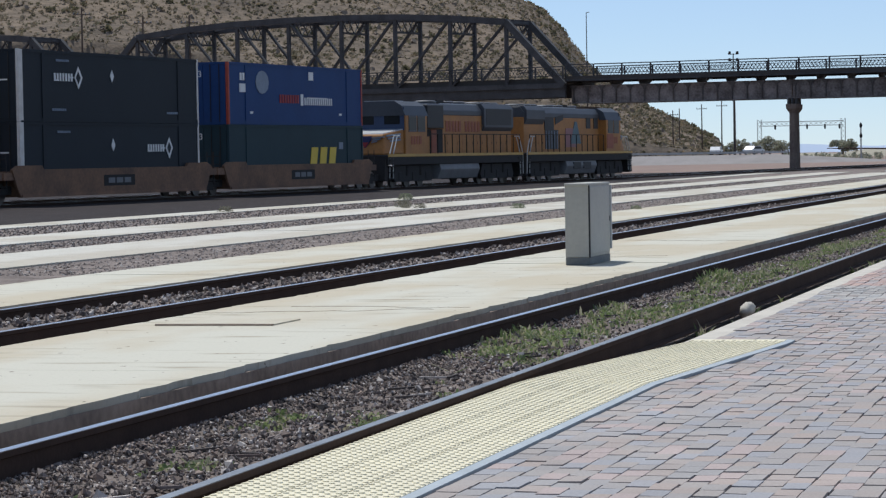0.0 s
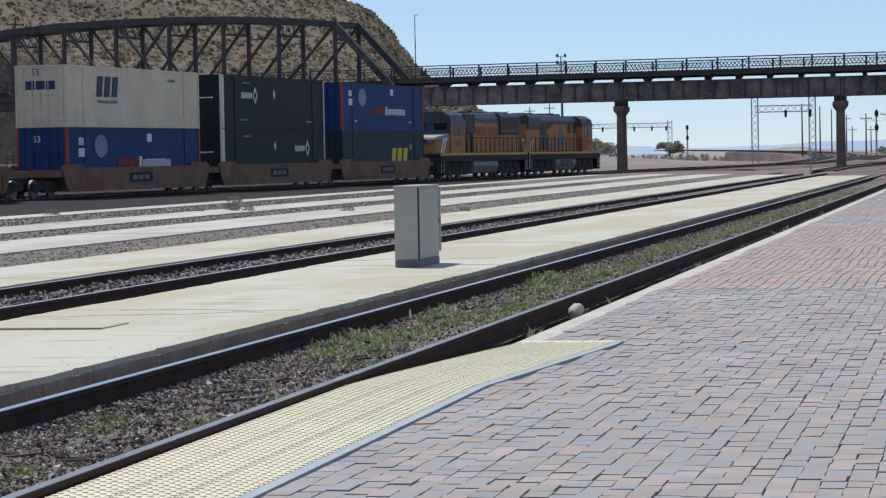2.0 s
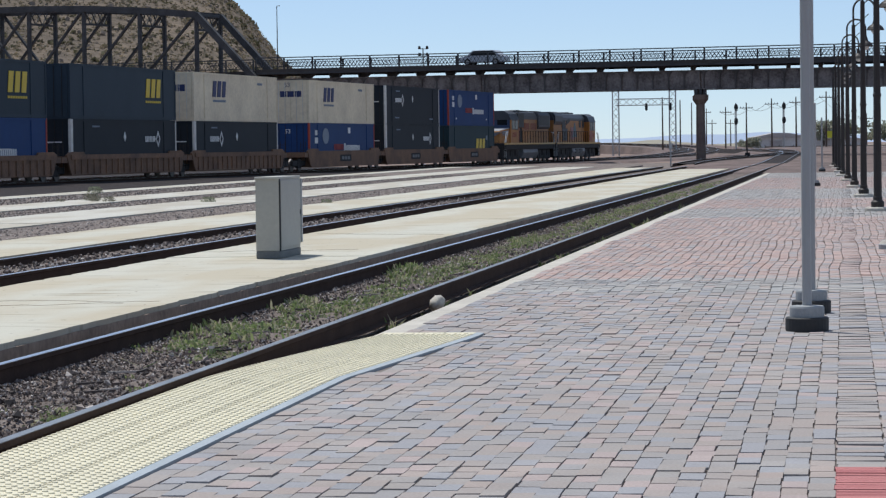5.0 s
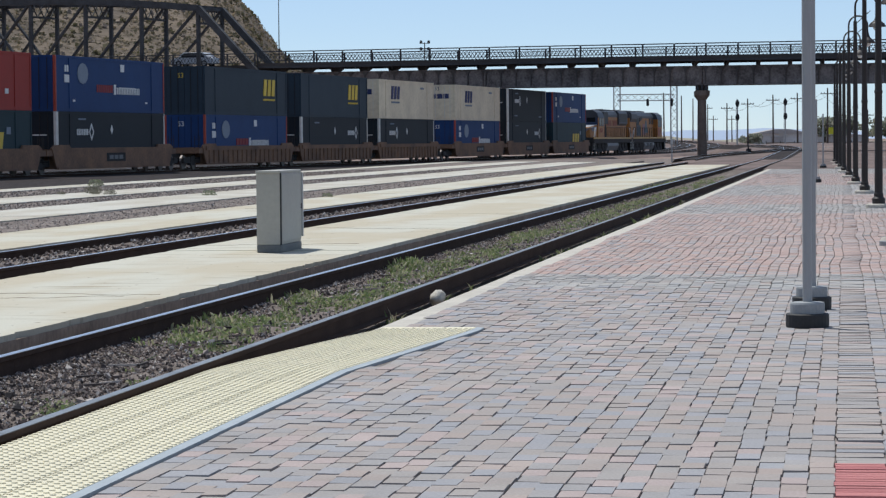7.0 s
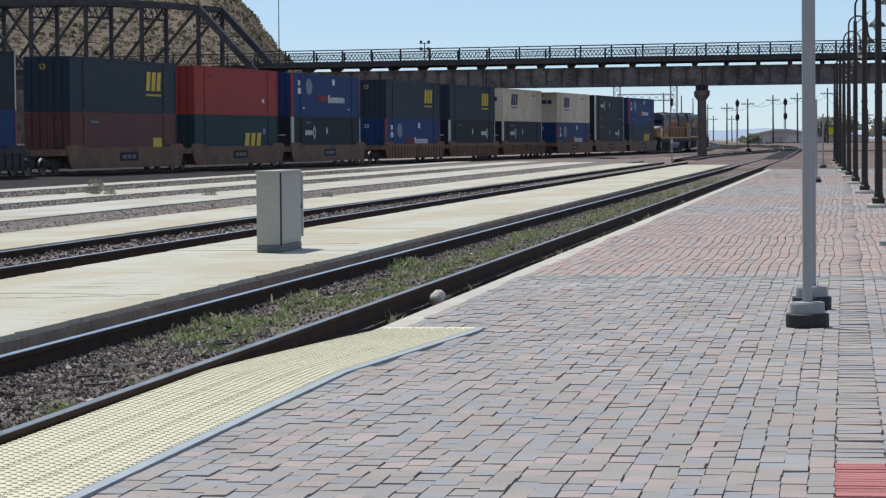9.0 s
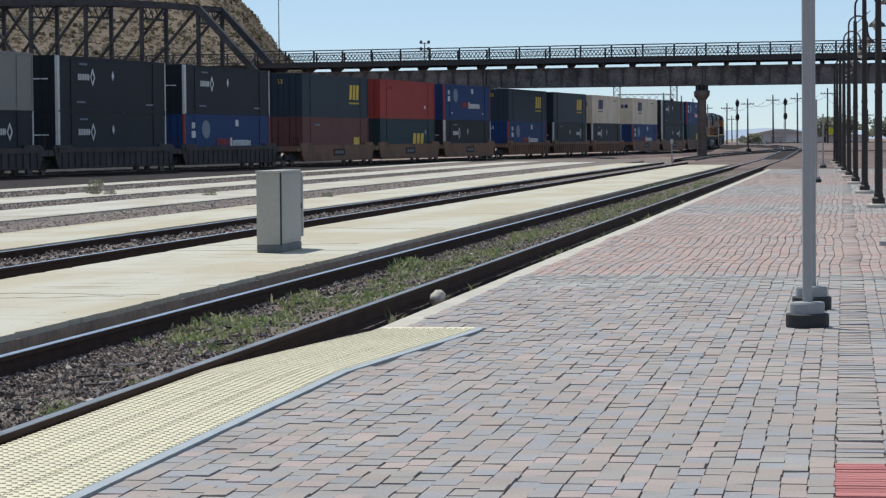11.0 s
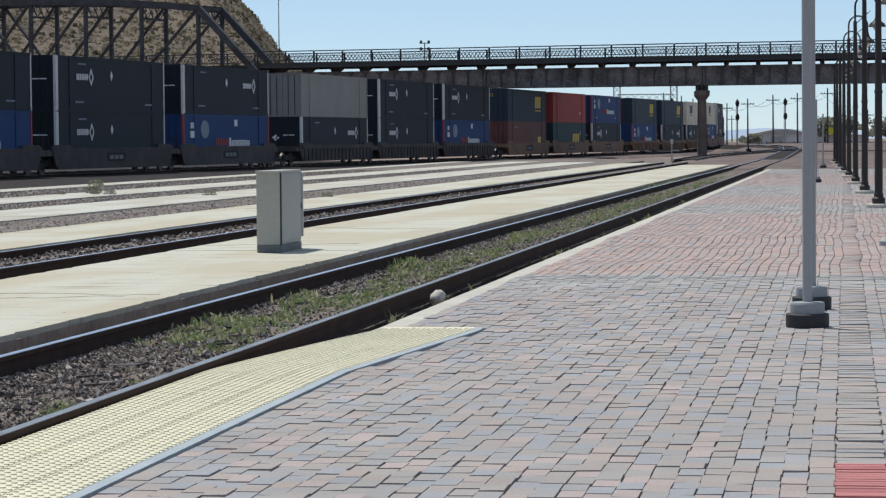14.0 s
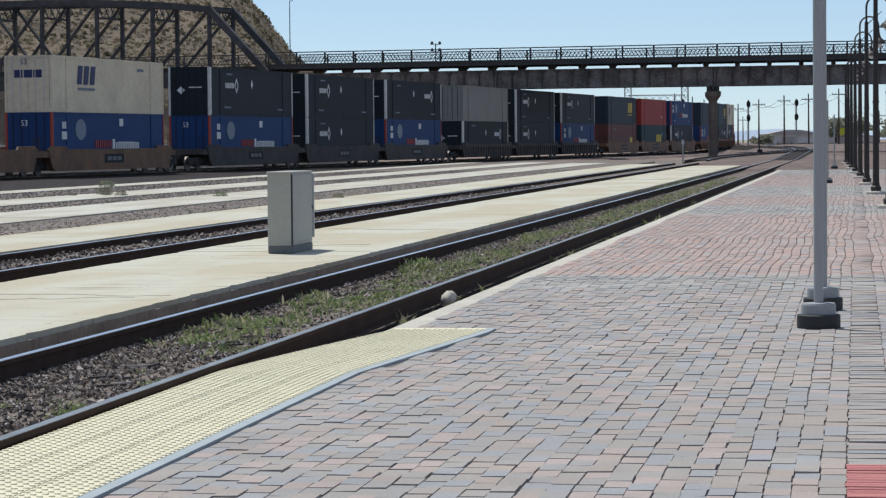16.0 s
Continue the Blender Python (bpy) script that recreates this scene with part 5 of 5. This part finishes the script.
def mast(x, y, top, kind):
    m = thing("light_mast", "tall slim yard light mast", "light mast", at=Matrix.Translation((x, y, -.34)))
    part("pole", Shape().tube((0, 0, 0), (0, 0, top), .16 if kind == "flood" else .1, .09 if kind == "flood" else .04, 8), M["iron"], m)
    if kind == "flood":
        for dz in (-.2, -1.4):
            part("crossbar", box(-.9, .9, -.05, .05, top + dz, top + dz + .1), M["iron"], m)
            for dx in (-.9, .45):
                part("floodlight", Shape().prism([(dx, 0), (dx + .55, 0), (dx + .45, .5), (dx + .1, .5)], -.35, .1, axis=1), M["iron"], m).location = (0, 0, top + dz + .05)
    else:
        part("arm", Shape().tube((0, 0, top), (.35, 0, top + .05), .04, n=6), M["iron"], m)


mast(-3.1, 480, 19.3, "flood")
mast(-18.0, 300, 17.6, "arm")


def vehicle(x, y, material, rz=0, z=-.34):
    v = thing("car", "pale parked car on the far road" if material == "car_white" else "silver-grey car crossing the bridge", "car", at=pose(x, y, z, 0, 0, rz))
    part("body", Shape().prism([(-2.3, .3), (2.3, .3), (2.35, .75), (1.5, .95), (.9, 1.45), (-1.3, 1.45), (-1.9, .95), (-2.3, .85)], -.88, .88, axis=1), M[material], v, bevel=.06)
    for sgn in (-.89, .875):
        part("window", Shape().prism([(-1.55, .95), (1.2, .95), (.8, 1.38), (-1.2, 1.38)], sgn, sgn + .015, axis=1), M["glass"], v)
    for dx in (-1.45, 1.4):
        for dy in (-.9, .7):
            w = part("wheel", Shape().tube((dx, dy, .33), (dx, dy + .2, .33), .33, n=14), M["running"], v)
            part("rim", Shape().tube((dx, dy - .005, .33), (dx, dy + .205, .33), .2, n=10), M["grey_pole"], w)
    return v


bridge_car = vehicle(0, 0, "car_dark", 0, 0)
vehicle(-6.1, 468, "car_white", 84, 1.15)
vehicle(.3, 464, "car_white", 62, 1.15)
bank_shape = Shape()
for xa, xb, za, zb in ((-240, 4, 1.15, 1.15), (4, 26, 1.15, -.3)):
    bank_shape.hexa([(xa, 450, -.37), (xb, 450, -.37), (xa, 479, -.37), (xb, 479, -.37), (xa, 457, za), (xb, 457, zb), (xa, 476, za), (xb, 476, zb)])
bank = part("road", bank_shape, M["far_road"])
tagged(bank, "grey road on a low bank at the foot of the hill", "road", kind="structure")
guard = thing("guardrail", "pale steel guardrail along the far road", "guardrail")
for i in range(50):
    x = -190 + i * 4
    part("post", box(x, x + .15, 458.5, 458.65, 1.1, 1.75), M["wood"], guard)
part("rail", box(-190, 6, 458.4, 458.48, 1.35, 1.7), M["grey_pole"], guard)
fence = thing("fence", "dark chain fence beyond the platform end", "fence")
for i in range(16):
    part("post", Shape().tube((50 + i * 2.2, 420, -.34), (50 + i * 2.2, 420, 1.1), .05, n=5), M["iron"], fence)
part("mesh", box(50, 83, 420, 420.04, -.3, .9), M["side"], fence)
sg = thing("sign", "small yellow warning sign on a post", "sign", at=Matrix.Translation((57.3, 400, -.34)))
part("post", Shape().tube((0, 0, 0), (0, 0, 3), .05, n=6), M["grey_pole"], sg)
part("plate", box(-.5, .5, -.06, -.03, 2.4, 3.4), M["sign_yellow"], sg)

# ---- station furniture ----
cab = thing("relay_cabinet", "grey painted metal relay cabinet on a dark plinth", "cabinet", at=YARD @ Matrix.Translation((-7.52, 35.0, 0.10)))
part("plinth", box(-.158, .166, 0.02, 1.40, 0, .10), M["cabinet_base"], cab, "dark concrete plinth", bevel=.01)
part("body", box(-.16, .16, 0.02, 1.40, .10, 1.06), M["cabinet"], cab, bevel=.012)
part("lid", box(-.165, .165, 0.0, 1.42, 1.045, 1.08), M["cabinet"], cab, bevel=.008)
part("door", box(.158, .175, .08, 1.34, .14, 1.03), M["cabinet"], cab, bevel=.005)
# strip coloured white so that the door's lip reads as sunlit
part("edge_trim", box(.15, .19, 1.385, 1.425, .17, 1.04), M["handrail"], cab, "pale strip added as the sunlit door lip")
part("hinge", box(.172, .182, 1.32, 1.345, .55, .62), M["seam"], cab)
part("corner_seam", box(.155, .172, .025, .06, .1, 1.05), M["seam"], cab)


def hatch(x0, x1, y0, y1):
    h = thing("hatch_frame", "thin steel hatch frame set in the concrete platform", "hatch", "platform hatches", at=YARD)
    part("frame", box(x0, x1, y0, y0 + .05, .095, .115), M["side"], h)
    part("cover", box(x0, x1, y0 + .055, y1, .095, .112), M["concrete"], h, "slightly raised concrete cover")


hatch(-8.7, -7.6, 22.6, 23.4)


def grey_post(x, y, h):
    p = thing("steel_post", "grey steel post on a stepped black and grey base", "post", "grey platform posts", at=Matrix.Translation((x, y, 0)))
    part("base", Shape().lathe([(.175, 0), (.178, .02), (.178, .105), (.168, .115)], 28), M["base_black"], p, "black base ring")
    part("collar", Shape().lathe([(.142, .11), (.142, .19), (.135, .205), (.06, .21)], 28), M["base_grey"], p, "grey collar")
    part("pole", Shape().tube((0, 0, .2), (0, 0, h), .039, n=20, cap=True), M["grey_pole"], p, smooth=False)
    part("cap", Shape().lathe([(.041, h), (.041, h + .02), (.01, h + .045)], 16), M["grey_pole"], p)


for x, y, h in ((2.975, 22.2, 2.9), (3.33, 24.55, 2.9), (12.95, 94.2, 2.85), (19.6, 140, 2.75)):
    grey_post(x, y, h)


def lamp_post(u):
    p = thing("lamp_post", "dark brown iron lamp post with gooseneck bell lamp", "street lamp", "platform lamp posts", at=YARD @ Matrix.Translation((.74 - .0125 * (u - 60), u, 0)))
    part("footing", Shape().lathe([(.28, -.2), (.28, .06), (.25, .09)], 12), M["curb"], p, "pale concrete footing")
    part("base", Shape().lathe([(.14, .08), (.145, .2), (.1, .25), (.105, .3), (.09, .34), (.09, .6)], 14), M["iron"], p)
    part("pole", Shape().lathe([(.09, .55), (.08, 2.5), (.095, 2.55), (.08, 2.6), (.06, 5.4)], 12), M["iron"], p)
    arm = Shape()
    pts = [(0, 5.4)] + [(.36 - .36 * math.cos(a * math.pi / 10), 5.9 + .36 * math.sin(a * math.pi / 10)) for a in range(0, 11)] + [(.72, 5.65)]
    for (xa, za), (xb, zb) in zip(pts, pts[1:]):
        arm.tube((xa, 0, za), (xb, 0, zb), .035, n=6)
    arm.tube((0, 0, 5.3), (.5, 0, 5.75), .015, n=5)
    part("gooseneck", arm, M["iron"], p)
    part("shade", Shape().lathe([(.03, 0), (.06, -.12), (.1, -.25), (.24, -.36), (.3, -.46), (.28, -.47)], 14, (.72, 0, 5.68)), M["iron"], p, "bell lamp shade")
    part("bulb", Shape().lathe([(.08, -.4), (.14, -.5), (.08, -.6), (.02, -.62)], 10, (.72, 0, 5.68)), M["mark_white"], p, "pale glass globe")


for i in range(8):
    lamp_post(60.5 + 15.4 * i)

bump = thing("boundary_post", "short grey trackside marker post with pale plate", "post", at=Matrix.Translation((16.6, 197, -.34)))
part("post", Shape().tube((0, 0, 0), (0, 0, 1.85), .05, n=8), M["grey_pole"], bump)
part("marker", box(-.1, .1, -.07, -.05, 1.55, 1.9), M["handrail"], bump, "pale marker plate")
switch = thing("switch_stand", "small black switch stand beside the track", "switch stand", at=Matrix.Translation((26.6, 236, -.34)))
part("base", box(-.4, .4, -.2, .2, 0, .25), M["black"], switch)
part("mast", Shape().tube((0, 0, .2), (-.1, 0, 1.6), .06, n=6), M["black"], switch)
part("target", box(-.25, .2, -.02, .02, .5, 1.0), M["black"], switch)

boulder = Shape()
for i in range(9):
    for j in range(12):
        a, b = math.pi * i / 8, 2 * math.pi * j / 12
        v = Vector((math.sin(a) * math.cos(b), math.sin(a) * math.sin(b), math.cos(a)))
        boulder.v.append(tuple(v * (1 + .35 * noise.noise(v * 1.9))))
for i in range(8):
    for j in range(12):
        boulder.f.append((i * 12 + j, i * 12 + (j + 1) % 12, (i + 1) * 12 + (j + 1) % 12, (i + 1) * 12 + j))
rk = part("stone", boulder, M["curb"], smooth=True)
rk.matrix_world = YARD @ Matrix.Translation((-4.0, 26.6, -.01)) @ Matrix.Diagonal((.075, .16, .085, 1))
tagged(rk, "pale broken stone lying against the rail", "stone")

litter = Shape()
for i in range(7):
    a, b = random.uniform(-.04, .04), random.uniform(-.05, .05)
    litter.hexa([(a + dx * random.uniform(.015, .035), b + dy * random.uniform(.02, .05), dz * random.uniform(.005, .025)) for dz in (0, 1) for dy in (-1, 1) for dx in (-1, 1)])
paper = part("litter", litter, M["mark_white"])
paper.matrix_world = YARD @ Matrix.Translation((-5.3, 22.9, fill_height(-5.3, 22.9)))
tagged(paper, "crumpled white litter caught in the weeds", "litter")

stub = thing("post_footing", "low round pale concrete post footing on the brick platform", "footing", at=Matrix.Translation((6.36, 38.6, 0)))
part("base", Shape().lathe([(.16, 0), (.16, .07), (.15, .08)], 24), M["base_grey"], stub)
part("cap", Shape().lathe([(.15, .08), (.11, .13), (.02, .14)], 24), M["curb"], stub, "pale rounded top")

# cracks in the concrete
def crack(name, x, y, dx, dy, n, w, z, material):
    sh = Shape()
    for _ in range(n):
        nxt = (x + dx * random.uniform(.2, .7) + random.gauss(0, abs(dy) * .2), y + dy * random.uniform(.2, .7) + random.gauss(0, abs(dx) * .25))
        sh.beam((x, y, z), (*nxt, z), w * random.uniform(.5, 1.3), .003)
        x, y = nxt
    ob = part(name, sh, M[material])
    ob.matrix_world = YARD
    return tagged(ob, "thin dark crack in the concrete platform", "crack", "platform cracks", "structure")


for x, y, dx, dy, n in ((-6.5, 25.3, -.2, .02, 9), (-9.0, 24.5, .24, .02, 9), (-9, 37.5, .25, .05, 9), (-6.5, 44, -.3, .05, 8), (-12.5, 62, -.3, .1, 7)):
    crack("crack", x, y, dx, dy, n * 2, .0035, (.1 if x > -10 else 0) + .0045, "side")

# ---- weeds, stones and dry brush ----
grass = Shape()


def tuft(sh, x, y, z, r, h, n):
    for _ in range(n):
        a, d = random.uniform(0, 6.283), random.random() * r
        p = Vector((x + d * math.cos(a), y + d * math.sin(a), z))
        lean = Vector((random.gauss(0, .8), random.gauss(0, .8), 1)).normalized() * h * random.uniform(.4, 1.2)
        s = Vector((random.gauss(0, 1), random.gauss(0, .4), 0)).normalized() * random.uniform(.006, .014)
        k = len(sh.v)
        mid = p + lean * .55 + Vector((0, 0, .02))
        sh.v += [tuple(p - s), tuple(p + s), tuple(mid + s * .8), tuple(mid - s * .8), tuple(p + lean + lean.cross(Vector((s.y, -s.x, 0))) * 3)]
        sh.f += [(k, k + 1, k + 2, k + 3), (k + 3, k + 2, k + 4)]


# where the weeds stand: across, along, spread across and along, height
PATCHES = [(-5.45, 22.2, .16, .45, .13), (-5.5, 23.5, .14, .55, .15), (-5.2, 24.2, .2, .8, .1), (-4.85, 21.0, .15, .5, .07),
           (-5.55, 27.2, .08, .5, .14), (-5.15, 26.7, .2, .6, .09), (-5.0, 27.9, .22, .8, .08), (-5.0, 29.8, .2, .6, .07), (-5.55, 34.3, .08, .7, .2),
           (-5.1, 32.2, .16, .7, .09), (-5.1, 36.0, .2, 1.3, .12), (-5.35, 45.5, .16, 1.6, .14), (-5.2, 47.5, .2, 2.2, .1),
           (-5.1, 56.5, .24, 3.0, .12), (-5.02, 13.5, .07, .12, .08), (-5.42, 16.2, .07, .18, .07), (-4.72, 16.0, .06, .2, .06),
           (-5.2, 66.0, .24, 4.0, .12), (-5.2, 80.0, .24, 6.0, .13), (-5.1, 100.0, .24, 9.0, .14), (-5.1, 39.5, .25, 1.0, .07)]
for px, py, rx, ry, h in PATCHES:
    for _ in range(int((20 + 230 * rx * min(ry, 3)) * (1 if py < 40 else .55))):
        x, y = random.gauss(px, rx), random.gauss(py, ry)
        if -5.64 < x < -4.3:
            tuft(grass, x, y, fill_height(x, y) - .01, .12, h * random.uniform(.3, .85), 14)
    for _ in range(int(6 + 50 * rx * min(ry, 3))):
        x, y = random.gauss(px, rx * .8), random.gauss(py, ry * .8)
        if -5.6 < x < -4.35:
            clump(grass, x, y, fill_height(x, y) - .01, random.uniform(.05, .15), 36, .4, .13)
for px, py, rx, ry, h in PATCHES[:13]:
    for _ in range(int(6 + 40 * rx * ry)):
        x, y = random.gauss(px, rx * 1.5), random.gauss(py, ry * 1.2)
        if -5.6 < x < -4.35:
            a, g, r = random.uniform(0, 6.283), fill_height(x, y), random.uniform(.06, .18)
            grass.beam((x, y, g + .01), (x + r * math.cos(a), y + r * math.sin(a), g + random.uniform(.01, .07)), .006, .005)
for _ in range(380):
    y = 12 + 90 * random.random() ** 1.3
    x = random.gauss(-5.0, .33)
    if -5.62 < x < -4.28 and random.random() < .3 + .7 * min(1, max(0, (y - 20) / 15)):
        tuft(grass, x, y, fill_height(x, y) - .01, .14, random.uniform(.03, .08), 9)
for _ in range(60):
    tuft(grass, random.uniform(-6.3, -6.1), random.uniform(85, 110), -.05, .1, .15, 8)
for _ in range(25):
    tuft(grass, random.uniform(-4.12, -3.95), random.uniform(23, 70), -.13, .08, random.uniform(.08, .2), 10)
go = new("weeds", grass.mesh("weeds", M["grass"], fix=False))
go.matrix_world = YARD
tagged(go, "green and straw weeds growing between the rails", "weeds", kind="stuff")

loose = Shape()


def stone(sh, x, y, z, r):
    q = Matrix.Translation((x, y, z)) @ Euler((random.random() * 6, random.random() * 6, random.random() * 6)).to_matrix().to_4x4()
    k = len(sh.v)
    for p in ((1, 0, 0), (-1, 0, 0), (0, 1, 0), (0, -1, 0), (0, 0, 1), (0, 0, -1)):
        sh.v.append(tuple(q @ (Vector(p) * r * random.uniform(.55, 1.1))))
    sh.f += [(k + a, k + b, k + c) for a, b, c in ((0, 2, 4), (2, 1, 4), (1, 3, 4), (3, 0, 4), (2, 0, 5), (1, 2, 5), (3, 1, 5), (0, 3, 5))]


rubble = Shape()
for _ in range(26000):
    y = 10.5 + 70 * random.random() ** 1.8
    x = random.uniform(-5.68, -4.23)
    stone(rubble, x, y, fill_height(x, y) + random.uniform(-.005, .02), random.uniform(.006, .022) * (2.2 if random.random() < .07 else 1))
for _ in range(9000):
    y, x = 10.5 + 60 * random.random() ** 1.8, -5.70 + .24 * random.random() ** 1.3
    stone(rubble, x, y, fill_height(x, y) + random.uniform(0, .012), random.uniform(.008, .022))
for _ in range(70):
    y, x = 11 + 30 * random.random(), random.uniform(-5.5, -4.4)
    a = random.uniform(-1.2, 1.2)
    g = fill_height(x, y) + .015
    l = random.uniform(.04, .16)
    rubble.beam((x - l * math.cos(a), y - l * math.sin(a), g), (x + l * math.cos(a), y + l * math.sin(a), g + random.uniform(0, .03)), .025, .015)
for _ in range(11000):
    y, x = random.uniform(11, 22), random.uniform(-5.62, -4.26)
    stone(rubble, x, y, fill_height(x, y) + random.uniform(-.003, .012), random.uniform(.006, .02))
for _ in range(2200):
    y, x = 25 + 70 * random.random() ** 1.5, random.uniform(-11.6, -10.3)
    stone(rubble, x, y, -.06 + random.uniform(0, .03), random.uniform(.02, .05))
ru = new("rubble", rubble.mesh("rubble", M["rubble"], fix=False))
ru.matrix_world = YARD
tagged(ru, "dark stones and wood scraps between the station rails", "rubble", kind="stuff")
for _ in range(3500):
    y, x = 34 + 80 * random.random() ** 1.3, random.uniform(-5.6, -4.3)
    stone(loose, x, y, fill_height(x, y) + .005, random.uniform(.012, .035))
for _ in range(1400):
    stone(loose, random.uniform(-11.6, -10.3), 25 + 80 * random.random() ** 1.5, -.065, random.uniform(.02, .05))
for a, b in ((-17.1, -14.7), (-22.2, -19.9), (-28.1, -24.6)):
    for _ in range(6500):
        stone(loose, random.uniform(a, b), 36 + 114 * random.random() ** 1.3, -.045, random.uniform(.018, .045))
lo = new("loose_stones", loose.mesh("loose_stones", M["stones"], fix=False))
lo.matrix_world = YARD
tagged(lo, "loose crushed stones of the track bed", "gravel", kind="stuff")


def shrub(x, y, r, material):
    b = Shape()
    clump(b, 0, 0, 0, r * .7, 520, .75, .06)
    clump(b, r * .3, .05, 0, r * .45, 200, .9, .07)
    ob = new("shrub", b.mesh("shrub", M[material], fix=False))
    ob.matrix_world = Matrix.Translation((x, y, -.06))
    tagged(ob, "small dry shrub growing in the gravel" if material == "dry" else "small green shrub at the strip's edge", "shrub", "shrubs in the yard")


for x, y, r, m in ((-11.2, 86.5, .5, "dry"), (-10.4, 84.5, .35, "dry"), (-13.2, 103, .5, "leaf"), (-7.0, 81, .38, "leaf"), (-3.3, 77, .3, "leaf"), (-12.0, 85, .25, "dry"), (-10.9, 84.9, .25, "dry"), (-16.5, 84, .4, "dry")):
    shrub(x, y, r, m)

# ---- brick paving, the pieces last ----
BW, BL = 0.12, 0.235


def brick_pts(x, y, w, l, z, wide=0.0):
    # each paver sits a little differently in its joint
    p, q, r, t = (random.choice((.0, .0003, .0006, .001, .0035)) for _ in range(4))
    a, b = x + p + wide, x + w - q - wide
    f = 4 if not wide else 1
    c, d = y + r * f, y + l - t * f
    e = .0016
    return [(a, c, z - .03), (b, c, z - .03), (a, d, z - .03), (b, d, z - .03), (a + e, c + e, z), (b - e, c + e, z), (a + e, d - e, z), (b - e, d - e, z)]


def swell(x, y):
    """Height and tilt of the paving where frost has lifted it in low waves."""
    def lift(v):
        return .008 * math.exp(-((v - 33.2 - .3 * math.sin(x * 2.1)) / .6) ** 2) + .012 * math.exp(-((v - 38 - .5 * math.sin(x * .9)) / .9) ** 2) + .012 * math.exp(-((v - 57 - .6 * math.sin(x)) / 1.2) ** 2) + .022 * math.exp(-((v - 29.6 - .3 * math.sin(x * 1.1)) / .8) ** 2) + .010 * math.exp(-((v - 42.3 - .4 * math.sin(x * .8)) / 1.0) ** 2)
    return lift(y), math.degrees(math.atan((lift(y + .1) - lift(y - .1)) / .2))


near, red, blue, pad = Shape(), Shape(), Shape(), Shape()
pave = thing("brick_platform", "weathered brick station platform in running bond", "platform", kind="structure", at=YARD)
proto = {}
count = 0
cols = int((3.1 + 3.62) / BW)
laid = []
for c in range(cols):
    x = -3.65 + c * BW
    sailor = c in (30, 31)
    if c == 31:
        continue
    w, l = (2 * BW, 0.12) if sailor else (BW, BL)
    y = -5.0 + (c % 2) / 2 * l + (c % 5) * .02 + random.uniform(-.015, .015)
    while y < 136.6:
        ll = l
        if 29.0 < y < 30.4 or 42 < y < 42.6:
            ll = .13
        if y < 22.05 and x + .3 * w < strip_edge(y)[1] + .07:
            y += ll
            continue
        # courses wander where the ground has moved
        drift = .022 * max(0.0, min(1.0, (y - 30) / 6)) * (math.sin(y * .55) + .7 * math.sin(y * 1.25 + 1))
        laid.append((x + random.gauss(0, .003) + drift, y, w, ll, c))
        y += ll
spot = [b for b in laid if 13.2 < b[1] < 16.6 and -2.4 < b[0] < .1 and b[2] < .15][:300]
chosen = set((b[0], b[1]) for b in spot)
for x, y, w, l, c in laid:
    z = max(-.006, min(.006, random.gauss(0, .0019))) * (.5 if y > 30.5 else 1)
    heave, tilt = swell(x, y)
    z += heave
    if (x, y) in chosen:
        pick = random.randrange(8)
        if pick not in proto:
            proto[pick] = Shape().hexa(brick_pts(0, 0, BW, BL, 0)).mesh("brick", M["brick_one"])
        b = new("brick", proto[pick])
        b.parent = pave
        b.matrix_local = pose(x, y, z, random.gauss(0, .25), random.gauss(0, .6), random.gauss(0, .5))
        continue
    band = 31 < y < 56 or 64 < y < 74 or 90 < y < 118
    target = near
    if y < 12.9 and x > -.08:
        for i in range(3):
            pad.hexa(brick_pts(x, y + l * i / 3, w, l / 3, z))
        continue
    elif band and random.random() < .8:
        target = red
    elif y > 28 and not band and random.random() < .8:
        target = blue
    q = Matrix.Translation((x, y, z)) @ pose(0, 0, 0, tilt + random.gauss(0, .25), random.gauss(0, .6), random.gauss(0, .35))
    target.hexa(brick_pts(0, 0, w, l, 0, .003 if y > 30.5 else 0.0), q)
for sh, key in ((pad, "brick_pad"), (near, "brick_near"), (red, "brick_red"), (blue, "brick_blue")):
    ob = new("bricks", sh.mesh("bricks", M[key], fix=False))
    ob.parent = pave
    tagged(ob, kind="stuff")


motions()
